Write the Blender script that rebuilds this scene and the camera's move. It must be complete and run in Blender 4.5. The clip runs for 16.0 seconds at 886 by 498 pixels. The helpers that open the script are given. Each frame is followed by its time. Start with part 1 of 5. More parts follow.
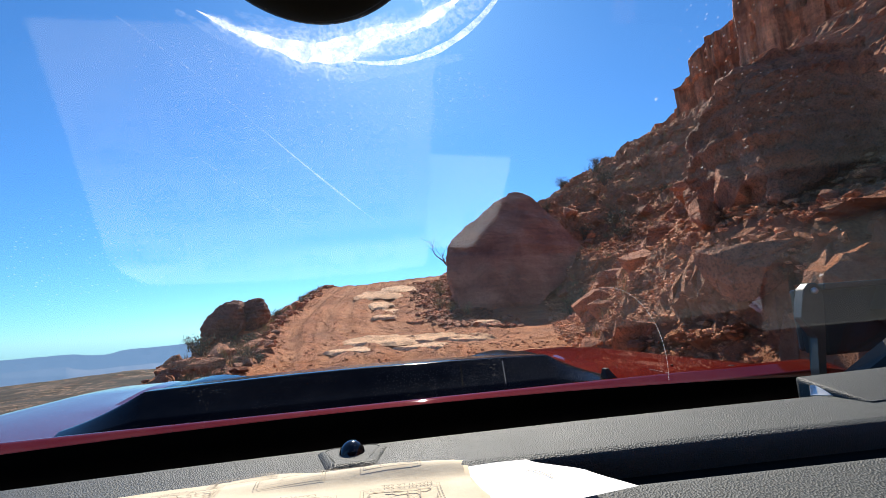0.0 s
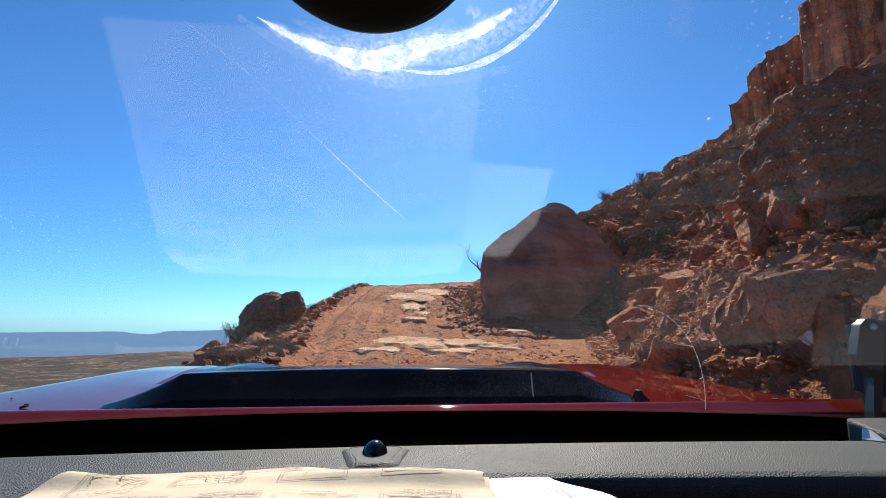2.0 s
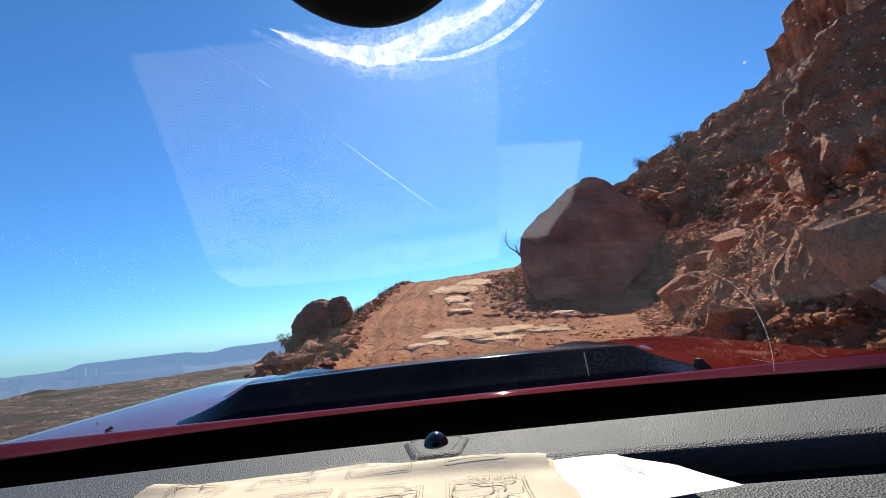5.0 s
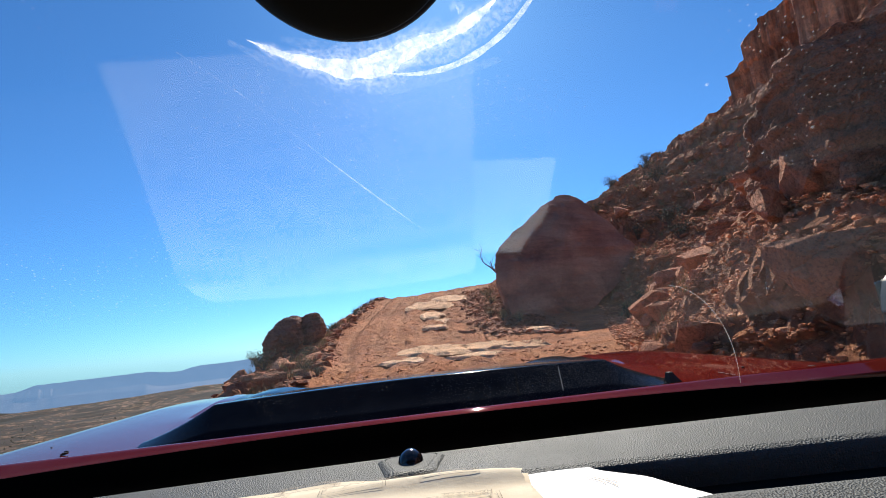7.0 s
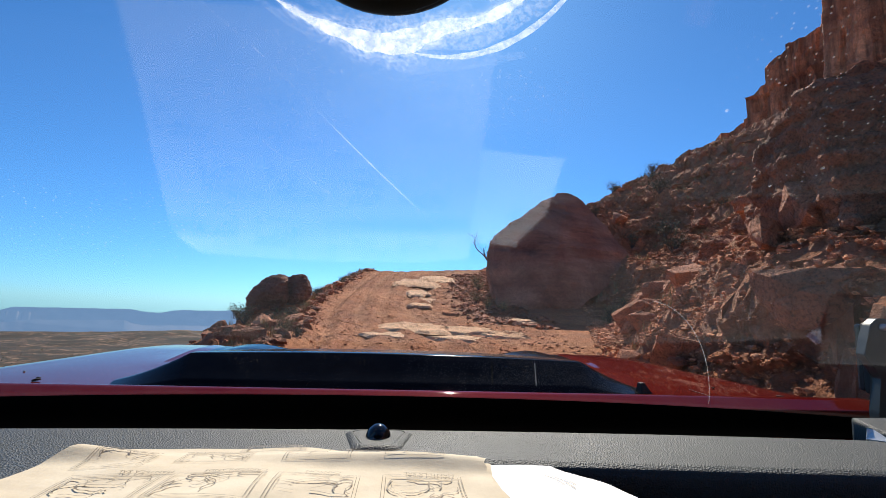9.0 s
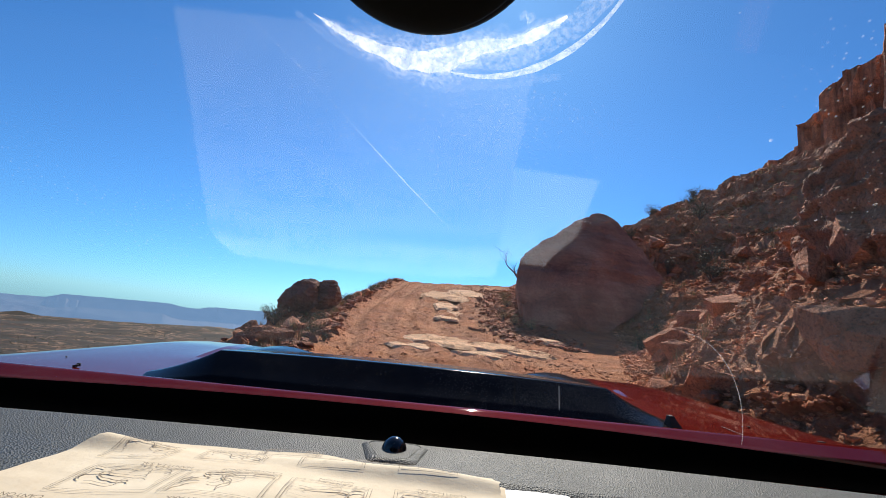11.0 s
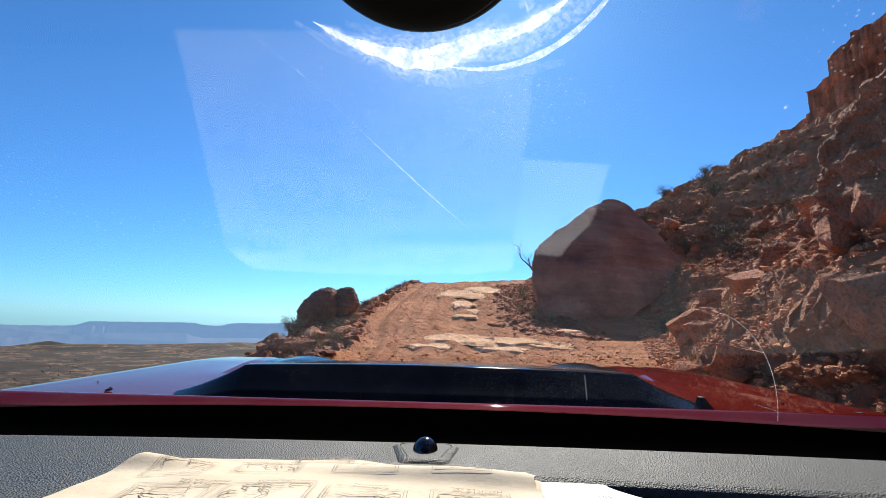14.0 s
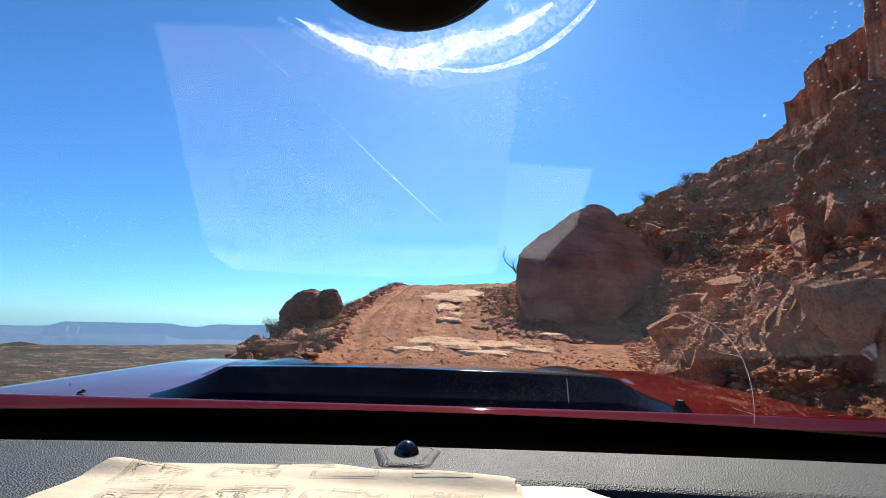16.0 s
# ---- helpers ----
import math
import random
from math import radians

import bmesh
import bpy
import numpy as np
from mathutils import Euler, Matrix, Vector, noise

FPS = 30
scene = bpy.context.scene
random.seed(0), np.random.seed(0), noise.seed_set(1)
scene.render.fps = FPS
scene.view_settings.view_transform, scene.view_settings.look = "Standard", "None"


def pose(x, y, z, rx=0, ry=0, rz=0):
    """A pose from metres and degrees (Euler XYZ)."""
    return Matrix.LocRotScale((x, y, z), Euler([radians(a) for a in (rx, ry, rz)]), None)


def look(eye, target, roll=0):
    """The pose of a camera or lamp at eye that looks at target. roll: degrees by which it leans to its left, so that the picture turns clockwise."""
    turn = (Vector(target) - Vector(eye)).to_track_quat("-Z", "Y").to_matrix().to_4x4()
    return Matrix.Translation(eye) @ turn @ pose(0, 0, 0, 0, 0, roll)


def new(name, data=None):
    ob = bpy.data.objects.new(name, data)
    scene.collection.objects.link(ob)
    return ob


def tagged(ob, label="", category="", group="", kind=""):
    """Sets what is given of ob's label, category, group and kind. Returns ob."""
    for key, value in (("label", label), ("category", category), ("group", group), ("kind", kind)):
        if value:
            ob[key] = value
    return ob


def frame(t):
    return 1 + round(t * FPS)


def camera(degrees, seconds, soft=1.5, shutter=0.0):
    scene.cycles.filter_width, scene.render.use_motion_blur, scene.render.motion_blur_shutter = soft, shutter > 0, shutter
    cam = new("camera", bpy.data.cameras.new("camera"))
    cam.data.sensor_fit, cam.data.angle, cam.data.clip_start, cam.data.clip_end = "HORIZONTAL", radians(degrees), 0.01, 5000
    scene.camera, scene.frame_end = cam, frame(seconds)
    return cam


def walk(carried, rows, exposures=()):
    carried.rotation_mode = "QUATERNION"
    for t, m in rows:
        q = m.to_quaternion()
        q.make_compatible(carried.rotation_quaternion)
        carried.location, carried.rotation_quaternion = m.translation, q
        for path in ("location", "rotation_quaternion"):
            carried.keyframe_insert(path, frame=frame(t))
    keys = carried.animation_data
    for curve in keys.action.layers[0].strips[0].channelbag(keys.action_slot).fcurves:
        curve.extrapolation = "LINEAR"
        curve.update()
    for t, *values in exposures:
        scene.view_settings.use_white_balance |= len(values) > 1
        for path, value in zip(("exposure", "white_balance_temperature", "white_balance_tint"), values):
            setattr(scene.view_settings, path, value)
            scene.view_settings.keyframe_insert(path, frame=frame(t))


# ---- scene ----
import itertools

cam = camera(88.4, 16.0, soft=0.35)
PATH = [
    (0, (0.02, -0.477, 1.471), (0.364, 1.472, 1.757), -4.2),
    (0.5, (0.02, -0.477, 1.47), (0.358, 1.472, 1.764), -3.2),
    (1, (0.02, -0.479, 1.473), (0.32, 1.476, 1.766), -2.0),
    (1.5, (0.022, -0.478, 1.473), (0.258, 1.485, 1.771), -0.8),
    (2, (0.02, -0.478, 1.473), (0.211, 1.488, 1.786), 0.2),
    (2.5, (0.02, -0.477, 1.473), (0.134, 1.496, 1.777), -0.0),
    (3, (0.02, -0.477, 1.473), (0.075, 1.5, 1.769), 0.3),
    (3.5, (0.021, -0.476, 1.473), (0.051, 1.502, 1.769), -3.6),
    (4, (0.019, -0.475, 1.471), (0.054, 1.506, 1.744), -6.5),
    (4.2, (0.021, -0.477, 1.472), (0.013, 1.508, 1.717), -4.5),
    (6.3, (0.019, -0.475, 1.469), (0.117, 1.489, 1.831), -8.9),
    (6.5, (0.02, -0.477, 1.469), (0.122, 1.491, 1.812), -7.4),
    (7, (0.02, -0.477, 1.469), (0.159, 1.488, 1.811), -6.2),
    (7.5, (0.019, -0.477, 1.469), (0.23, 1.481, 1.82), -5.4),
    (8, (0.021, -0.478, 1.472), (0.239, 1.488, 1.765), -2.6),
    (8.5, (0.019, -0.476, 1.471), (0.231, 1.495, 1.738), -1.2),
    (9, (0.019, -0.477, 1.473), (0.182, 1.499, 1.731), 1.9),
    (11.3, (0.022, -0.477, 1.475), (0.047, 1.499, 1.785), 5.8),
    (11.5, (0.021, -0.475, 1.474), (0.059, 1.502, 1.774), 3.2),
    (12, (0.02, -0.478, 1.474), (0.037, 1.505, 1.735), 1.4),
    (12.5, (0.021, -0.479, 1.475), (0.019, 1.505, 1.723), 2.3),
    (13, (0.02, -0.477, 1.474), (-0.014, 1.49, 1.833), 1.4),
    (13.5, (0.02, -0.479, 1.475), (-0.011, 1.497, 1.782), 1.9),
    (14, (0.02, -0.476, 1.474), (-0.011, 1.501, 1.774), 1.4),
    (14.5, (0.021, -0.478, 1.474), (-0.025, 1.495, 1.799), 1.7),
    (15, (0.021, -0.474, 1.473), (-0.011, 1.501, 1.786), 2.9),
    (15.5, (0.021, -0.479, 1.476), (0.028, 1.501, 1.761), 1.1),
    (16, (0.021, -0.474, 1.474), (0.056, 1.501, 1.787), 1.8),
]
walk(cam, [(t, look(eye, aim, lean)) for t, eye, aim, lean in PATH],
     exposures=[(0, 0.64), (1.5, 0.5), (8.0, 0.5), (9.2, 0.38), (11.3, 0.40), (12.5, 0.42), (13.5, 0.55), (16, 0.60)])

# ---- light ----
SUN_TURN, SUN_HEIGHT = 8.0, 41.0          # degrees clockwise from straight ahead, and above the horizon
world = bpy.data.worlds.new("sky")
scene.world = world
world.use_nodes = True
wn = world.node_tree
sky = wn.nodes.new("ShaderNodeTexSky")
sky.sky_type = "NISHITA"
sky.sun_disc = False
sky.sun_elevation = radians(SUN_HEIGHT)
sky.sun_rotation = radians(SUN_TURN)
sky.altitude = 2400
sky.air_density = 1.0
sky.dust_density = 1.3
sky.ozone_density = 9.0
tint = wn.nodes.new("ShaderNodeMix")          # the deep blue of dry high desert air
tint.data_type, tint.blend_type = "RGBA", "MULTIPLY"
tint.inputs[0].default_value = 0.90
tint.inputs[7].default_value = (0.73, 1.27, 1.47, 1)
wn.links.new(sky.outputs[0], tint.inputs[6])
wn.links.new(tint.outputs[2], wn.nodes["Background"].inputs[0])
wn.nodes["Background"].inputs[1].default_value = 0.09

sun = new("sun", bpy.data.lights.new("sun", "SUN"))
sun.data.energy = 5.3
sun.data.angle = radians(0.5)
sun.data.color = (1.0, 0.91, 0.78)
to_sun = Vector((math.sin(radians(SUN_TURN)) * math.cos(radians(SUN_HEIGHT)),
                 math.cos(radians(SUN_TURN)) * math.cos(radians(SUN_HEIGHT)), math.sin(radians(SUN_HEIGHT))))
sun.matrix_world = look(to_sun * 60, (0, 0, 0))


# ---- materials ----
def mat(name, rough=0.6, metal=0.0, color=(0.5, 0.5, 0.5)):
    m = bpy.data.materials.new(name)
    m.use_nodes = True
    b = m.node_tree.nodes["Principled BSDF"]
    b.inputs["Base Color"].default_value = (*color, 1)
    b.inputs["Roughness"].default_value = rough
    b.inputs["Metallic"].default_value = metal
    return m, m.node_tree, b


def node(nt, kind, **values):
    n = nt.nodes.new("ShaderNode" + kind)
    for key, value in values.items():
        n.inputs[key.replace("_", " ")].default_value = value
    return n


def coords(nt):
    return nt.nodes.new("ShaderNodeTexCoord").outputs["Object"]


def place_coords(nt):
    return nt.nodes.new("ShaderNodeNewGeometry").outputs["Position"]


def ramp(nt, source, *stops):
    r = nt.nodes.new("ShaderNodeValToRGB")
    while len(r.color_ramp.elements) < len(stops):
        r.color_ramp.elements.new(0.5)
    for e, (p, c) in zip(r.color_ramp.elements, stops):
        e.position, e.color = p, (*c, 1)
    nt.links.new(source, r.inputs[0])
    return r.outputs[0]


def noise_tex(nt, where, scale, detail=6.0, rough=0.6, distortion=0.0):
    n = node(nt, "TexNoise", Scale=scale, Detail=detail, Roughness=rough, Distortion=distortion)
    nt.links.new(where, n.inputs["Vector"])
    return n.outputs[0]


def mix(nt, fac, a, b, how="MIX"):
    m = nt.nodes.new("ShaderNodeMix")
    m.data_type, m.blend_type = "RGBA", how
    for sock, v in ((m.inputs[0], fac), (m.inputs[6], a), (m.inputs[7], b)):
        if isinstance(v, (int, float)):
            sock.default_value = v
        elif isinstance(v, tuple):
            sock.default_value = (*v, 1)
        else:
            nt.links.new(v, sock)
    return m.outputs[2]


def math_node(nt, op, a, b=0.0, clamp=False):
    m = nt.nodes.new("ShaderNodeMath")
    m.operation, m.use_clamp = op, clamp
    for sock, v in ((m.inputs[0], a), (m.inputs[1], b)):
        if isinstance(v, (int, float)):
            sock.default_value = v
        else:
            nt.links.new(v, sock)
    return m.outputs[0]


def bump(nt, b, height, strength, distance):
    n = node(nt, "Bump", Strength=strength, Distance=distance)
    nt.links.new(height, n.inputs["Height"])
    nt.links.new(n.outputs[0], b.inputs["Normal"])
    return n


def rock_material(name, dark, base, pale, cracks=0.3, scale=1.0, varnish=0.0):
    m, nt, b = mat(name, 0.92)
    p = place_coords(nt)
    big = noise_tex(nt, p, 0.35 * scale, 5, 0.6, 0.4)
    fine = noise_tex(nt, p, 5.0 * scale, 8, 0.7)
    c = ramp(nt, big, (0.3, dark), (0.5, base), (0.72, pale))
    c = mix(nt, 0.55, c, ramp(nt, fine, (0.3, (0.5, 0.5, 0.5)), (0.56, (1.25, 1.2, 1.15))), "MULTIPLY")
    # thin bedding layers
    sep = nt.nodes.new("ShaderNodeSeparateXYZ")
    nt.links.new(p, sep.inputs[0])
    com = nt.nodes.new("ShaderNodeCombineXYZ")
    nt.links.new(math_node(nt, "MULTIPLY", sep.outputs[0], 0.08), com.inputs[0])
    nt.links.new(math_node(nt, "MULTIPLY", sep.outputs[1], 0.08), com.inputs[1])
    nt.links.new(sep.outputs[2], com.inputs[2])
    bed = noise_tex(nt, com.outputs[0], 3.2 * scale, 4, 0.7, 0.6)
    c = mix(nt, 0.35, c, ramp(nt, bed, (0.35, (0.5, 0.45, 0.42)), (0.62, (1.2, 1.15, 1.1))), "MULTIPLY")
    nt.links.new(c, b.inputs["Base Color"])
    if varnish:
        down = nt.nodes.new("ShaderNodeCombineXYZ")
        nt.links.new(sep.outputs[0], down.inputs[0])
        nt.links.new(sep.outputs[1], down.inputs[1])
        nt.links.new(math_node(nt, "MULTIPLY", sep.outputs[2], 0.05), down.inputs[2])
        run = noise_tex(nt, down.outputs[0], 0.35, 5, 0.65, 0.3)
        c = mix(nt, varnish, c, ramp(nt, run, (0.38, (0.30, 0.24, 0.22)), (0.5, (0.9, 0.85, 0.8)), (0.66, (1.45, 1.35, 1.25))), "MULTIPLY")
    crack = nt.nodes.new("ShaderNodeTexVoronoi")
    crack.feature = "DISTANCE_TO_EDGE"
    crack.inputs["Scale"].default_value = 1.3 * scale
    warp = node(nt, "TexNoise", Scale=1.1 * scale, Detail=4.0)
    nt.links.new(p, warp.inputs["Vector"])
    moved = nt.nodes.new("ShaderNodeVectorMath")
    moved.operation = "MULTIPLY_ADD"
    nt.links.new(warp.outputs["Color"], moved.inputs[0])
    moved.inputs[1].default_value = (1.2 / scale, 1.2 / scale, 0.5 / scale)
    nt.links.new(p, moved.inputs[2])
    nt.links.new(moved.outputs[0], crack.inputs["Vector"])
    gap = ramp(nt, crack.outputs["Distance"], (0.0, (0, 0, 0)), (0.06, (1, 1, 1)))
    c = mix(nt, cracks, c, ramp(nt, gap, (0.0, (0.35, 0.3, 0.28)), (1.0, (1, 1, 1))), "MULTIPLY")
    pits = noise_tex(nt, p, 22.0 * scale, 4, 0.7)
    c = mix(nt, 0.65, c, ramp(nt, pits, (0.36, (0.38, 0.36, 0.36)), (0.52, (1.5, 1.48, 1.45))), "MULTIPLY")
    own = nt.nodes.new("ShaderNodeNewGeometry").outputs["Random Per Island"]
    c = mix(nt, 0.6, c, ramp(nt, own, (0.0, (0.50, 0.48, 0.48)), (0.6, (1.0, 1.0, 1.0)), (1.0, (1.55, 1.50, 1.42))), "MULTIPLY")
    nt.links.new(c, b.inputs["Base Color"])
    h = math_node(nt, "ADD", math_node(nt, "MULTIPLY", fine, 0.8), math_node(nt, "MULTIPLY", bed, 0.5))
    h = math_node(nt, "ADD", h, math_node(nt, "MULTIPLY", gap, 0.9 * cracks))
    h = math_node(nt, "ADD", h, math_node(nt, "MULTIPLY", pits, 0.4))
    bump(nt, b, h, 1.0, 0.16 / scale)
    return m


ROCK = rock_material("red_sandstone", (0.20, 0.077, 0.042), (0.38, 0.150, 0.080), (0.54, 0.25, 0.14), scale=1.7)
BOULDER_ROCK = rock_material("weathered_boulder", (0.27, 0.115, 0.070), (0.46, 0.215, 0.13), (0.60, 0.33, 0.21), 0.1, scale=2.2)
# darker copy for the edge rock: the shade of its backlit face is in the colour
EDGE_ROCK = rock_material("dark_backlit_rock", (0.10, 0.050, 0.040), (0.20, 0.095, 0.070), (0.30, 0.16, 0.115), 0.1, scale=2.0)
ROCK_PALE = rock_material("pale_sandstone", (0.58, 0.33, 0.18), (0.74, 0.45, 0.26), (0.82, 0.54, 0.34), 0.1, scale=1.6)
CLIFF_ROCK = rock_material("cliff_sandstone", (0.20, 0.08, 0.045), (0.44, 0.19, 0.10), (0.58, 0.32, 0.19), 0.15, scale=0.16, varnish=0.75)
LEDGE = rock_material("dusty_rubble", (0.34, 0.138, 0.066), (0.56, 0.25, 0.125), (0.66, 0.35, 0.20), 0.1, scale=2.6)


PEBBLE = rock_material("track_pebble", (0.30, 0.12, 0.06), (0.44, 0.19, 0.10), (0.52, 0.28, 0.17), scale=3.2)


def ground_material():
    m, nt, b = mat("desert_ground", 0.95)
    p = place_coords(nt)
    sep = nt.nodes.new("ShaderNodeSeparateXYZ")
    nt.links.new(p, sep.inputs[0])
    big = noise_tex(nt, p, 0.38, 5, 0.6)
    mid = noise_tex(nt, p, 4.0, 6, 0.65)
    fine = noise_tex(nt, p, 30, 6, 0.7)
    soil = ramp(nt, big, (0.3, (0.38, 0.125, 0.046)), (0.52, (0.53, 0.19, 0.070)), (0.72, (0.63, 0.27, 0.115)))
    soil = mix(nt, 0.5, soil, ramp(nt, mid, (0.3, (0.7, 0.66, 0.63)), (0.65, (1.2, 1.17, 1.15))), "MULTIPLY")
    soil = mix(nt, 0.75, soil, ramp(nt, fine, (0.38, (0.45, 0.42, 0.40)), (0.58, (1.25, 1.23, 1.2))), "MULTIPLY")
    worn = nt.nodes.new("ShaderNodeAttribute")
    worn.attribute_name = "wear"
    packed = math_node(nt, "MULTIPLY", worn.outputs["Fac"], ramp(nt, mid, (0.3, (0.25, 0.25, 0.25)), (0.6, (1, 1, 1))))
    soil = mix(nt, math_node(nt, "MULTIPLY", packed, 0.75), soil, (0.60, 0.27, 0.12))
    patch = noise_tex(nt, p, 1.3, 5, 0.7)
    soil = mix(nt, ramp(nt, patch, (0.46, (0, 0, 0)), (0.64, (0.6, 0.6, 0.6))), soil, (0.25, 0.095, 0.045))
    # bare rock where the ground stands steep
    nrm = nt.nodes.new("ShaderNodeSeparateXYZ")
    nt.links.new(nt.nodes.new("ShaderNodeNewGeometry").outputs["Normal"], nrm.inputs[0])
    steep = math_node(nt, "MULTIPLY_ADD", nrm.outputs[2], -4.0, True)
    steep.node.inputs[2].default_value = 3.1
    stone = ramp(nt, mid, (0.3, (0.30, 0.120, 0.060)), (0.5, (0.46, 0.195, 0.098)), (0.7, (0.56, 0.275, 0.145)))
    stone = mix(nt, 0.5, stone, ramp(nt, fine, (0.3, (0.5, 0.5, 0.5)), (0.65, (1.2, 1.2, 1.2))), "MULTIPLY")
    near = mix(nt, steep, soil, stone)
    # the plain far below: pale clay and dots of scrub
    far = noise_tex(nt, p, 0.0030, 9, 0.68, 0.5)
    scrub = noise_tex(nt, p, 0.03, 8, 0.85)
    plain = ramp(nt, far, (0.36, (0.030, 0.023, 0.015)), (0.44, (0.085, 0.045, 0.026)), (0.475, (0.36, 0.22, 0.135)), (0.505, (0.10, 0.05, 0.028)), (0.62, (0.035, 0.026, 0.017)))
    plain = mix(nt, ramp(nt, scrub, (0.46, (0, 0, 0)), (0.51, (0.92, 0.92, 0.92))), plain, (0.026, 0.025, 0.015))
    low = math_node(nt, "MULTIPLY_ADD", sep.outputs[2], -0.06, True)
    low.node.inputs[2].default_value = -0.35
    nt.links.new(mix(nt, low, near, plain), b.inputs["Base Color"])
    h = math_node(nt, "ADD", math_node(nt, "MULTIPLY", mid, 0.6), math_node(nt, "MULTIPLY", fine, 0.4))
    bump(nt, b, h, 1.0, 0.17)
    return m


GROUND = ground_material()


def paint_material():
    """Red metallic paint: flakes under a clear coat, with a film of dust."""
    m, nt, b = mat("red_car_paint", 0.62, 0.1, (0.125, 0.0046, 0.0030))
    b.inputs["Specular IOR Level"].default_value = 0.0
    b.inputs["Specular Tint"].default_value = (0.6, 0.03, 0.015, 1)
    b.inputs["Coat Weight"].default_value = 1.0
    b.inputs["Coat IOR"].default_value = 1.19
    p = coords(nt)
    dust = noise_tex(nt, p, 7, 7, 0.7)
    speck = noise_tex(nt, p, 160, 3, 0.6)
    f = math_node(nt, "MULTIPLY", ramp(nt, dust, (0.35, (0, 0, 0)), (0.75, (0.4, 0.4, 0.4))), speck)
    nt.links.new(mix(nt, math_node(nt, "MULTIPLY", f, 0.9), (0.125, 0.0046, 0.0030), (0.26, 0.14, 0.10)), b.inputs["Base Color"])
    nt.links.new(ramp(nt, dust, (0.3, (0.025, 0.025, 0.025)), (0.8, (0.045, 0.045, 0.045))), b.inputs["Coat Roughness"])
    return m


PAINT = paint_material()


def decal_material():
    m, nt, b = mat("matte_black_vinyl", 0.14, 0.0, (0.006, 0.007, 0.010))
    b.inputs["Specular IOR Level"].default_value = 0.05
    p = coords(nt)
    spots = node(nt, "TexVoronoi", Scale=210.0)
    nt.links.new(p, spots.inputs["Vector"])
    sep = nt.nodes.new("ShaderNodeSeparateXYZ")
    nt.links.new(p, sep.inputs[0])
    area = math_node(nt, "ADD", noise_tex(nt, p, 5.0, 3, 0.5), math_node(nt, "MULTIPLY", sep.outputs[0], 0.5))
    f = math_node(nt, "MULTIPLY", ramp(nt, spots.outputs[0], (0.10, (1, 1, 1)), (0.26, (0, 0, 0))),
                  ramp(nt, area, (0.46, (0, 0, 0)), (0.62, (1, 1, 1))))
    film = ramp(nt, noise_tex(nt, p, 9, 6, 0.7), (0.4, (0.003, 0.004, 0.007)), (0.8, (0.010, 0.011, 0.014)))
    c = mix(nt, math_node(nt, "MULTIPLY", f, 0.30), film, (0.42, 0.40, 0.38))
    # a dense film of dried droplets on one side
    fine = node(nt, "TexVoronoi", Scale=430.0)
    nt.links.new(p, fine.inputs["Vector"])
    side = ramp(nt, math_node(nt, "ADD", sep.outputs[0], math_node(nt, "MULTIPLY", noise_tex(nt, p, 14, 4, 0.6), 0.25)), (0.28, (0, 0, 0)), (0.36, (1, 1, 1)))
    g = math_node(nt, "MULTIPLY", ramp(nt, fine.outputs[0], (0.18, (1, 1, 1)), (0.40, (0, 0, 0))), side)
    nt.links.new(mix(nt, math_node(nt, "MULTIPLY", g, 0.16), c, (0.40, 0.39, 0.38)), b.inputs["Base Color"])
    return m


DECAL = decal_material()


def leather_material():
    m, nt, b = mat("grained_grey_vinyl", 0.6, 0.0, (0.075, 0.08, 0.083))
    p = coords(nt)
    cells = node(nt, "TexVoronoi", Scale=620.0)
    nt.links.new(p, cells.inputs["Vector"])
    cells2 = noise_tex(nt, p, 330, 4, 0.6, 0.8)
    worn = noise_tex(nt, p, 10, 5, 0.6)
    nt.links.new(ramp(nt, worn, (0.3, (0.028, 0.033, 0.033)), (0.7, (0.043, 0.049, 0.048))), b.inputs["Base Color"])
    nt.links.new(ramp(nt, worn, (0.3, (0.54, 0.54, 0.54)), (0.7, (0.66, 0.66, 0.66))), b.inputs["Roughness"])
    h = math_node(nt, "ADD", cells.outputs[0], math_node(nt, "MULTIPLY", cells2, 0.8))
    bump(nt, b, h, 0.75, 0.0012)
    return m


LEATHER = leather_material()
BLACK = mat("matte_black_plastic", 0.7, 0.0, (0.012, 0.012, 0.013))[0]
DARK = mat("black_trim", 0.85, 0.0, (0.004, 0.004, 0.004))[0]
GLOSS_BLACK = mat("glossy_black_plastic", 0.12, 0.0, (0.008, 0.008, 0.010))[0]
RUBBER = mat("black_rubber", 0.55, 0.0, (0.006, 0.006, 0.008))[0]
CABIN = mat("dark_cabin_fabric", 0.9, 0.0, (0.05, 0.05, 0.052))[0]
for _m in (DARK, RUBBER):                   # deep matte black
    _m.node_tree.nodes["Principled BSDF"].inputs["Specular IOR Level"].default_value = 0.12
RIM_GREY = mat("grey_moulded_plastic", 0.45, 0.0, (0.11, 0.115, 0.12))[0]
STEEL = mat("dull_alloy", 0.4, 0.9, (0.4, 0.4, 0.42))[0]
ALLOY = mat("powder_coated_housing", 0.7, 0.0, (0.008, 0.016, 0.017))[0]
BRACKET = mat("dark_painted_steel", 0.45, 0.0, (0.022, 0.034, 0.036))[0]
CLEAR = mat("pod_lens", 0.15, 0.0, (0.03, 0.035, 0.035))[0]


def paper_material(name, base, stain):
    m, nt, b = mat(name, 0.85)
    p = coords(nt)
    nt.links.new(ramp(nt, noise_tex(nt, p, 14, 6, 0.65), (0.3, stain), (0.65, base)), b.inputs["Base Color"])
    bump(nt, b, noise_tex(nt, p, 60, 5, 0.6), 0.35, 0.002)
    return m


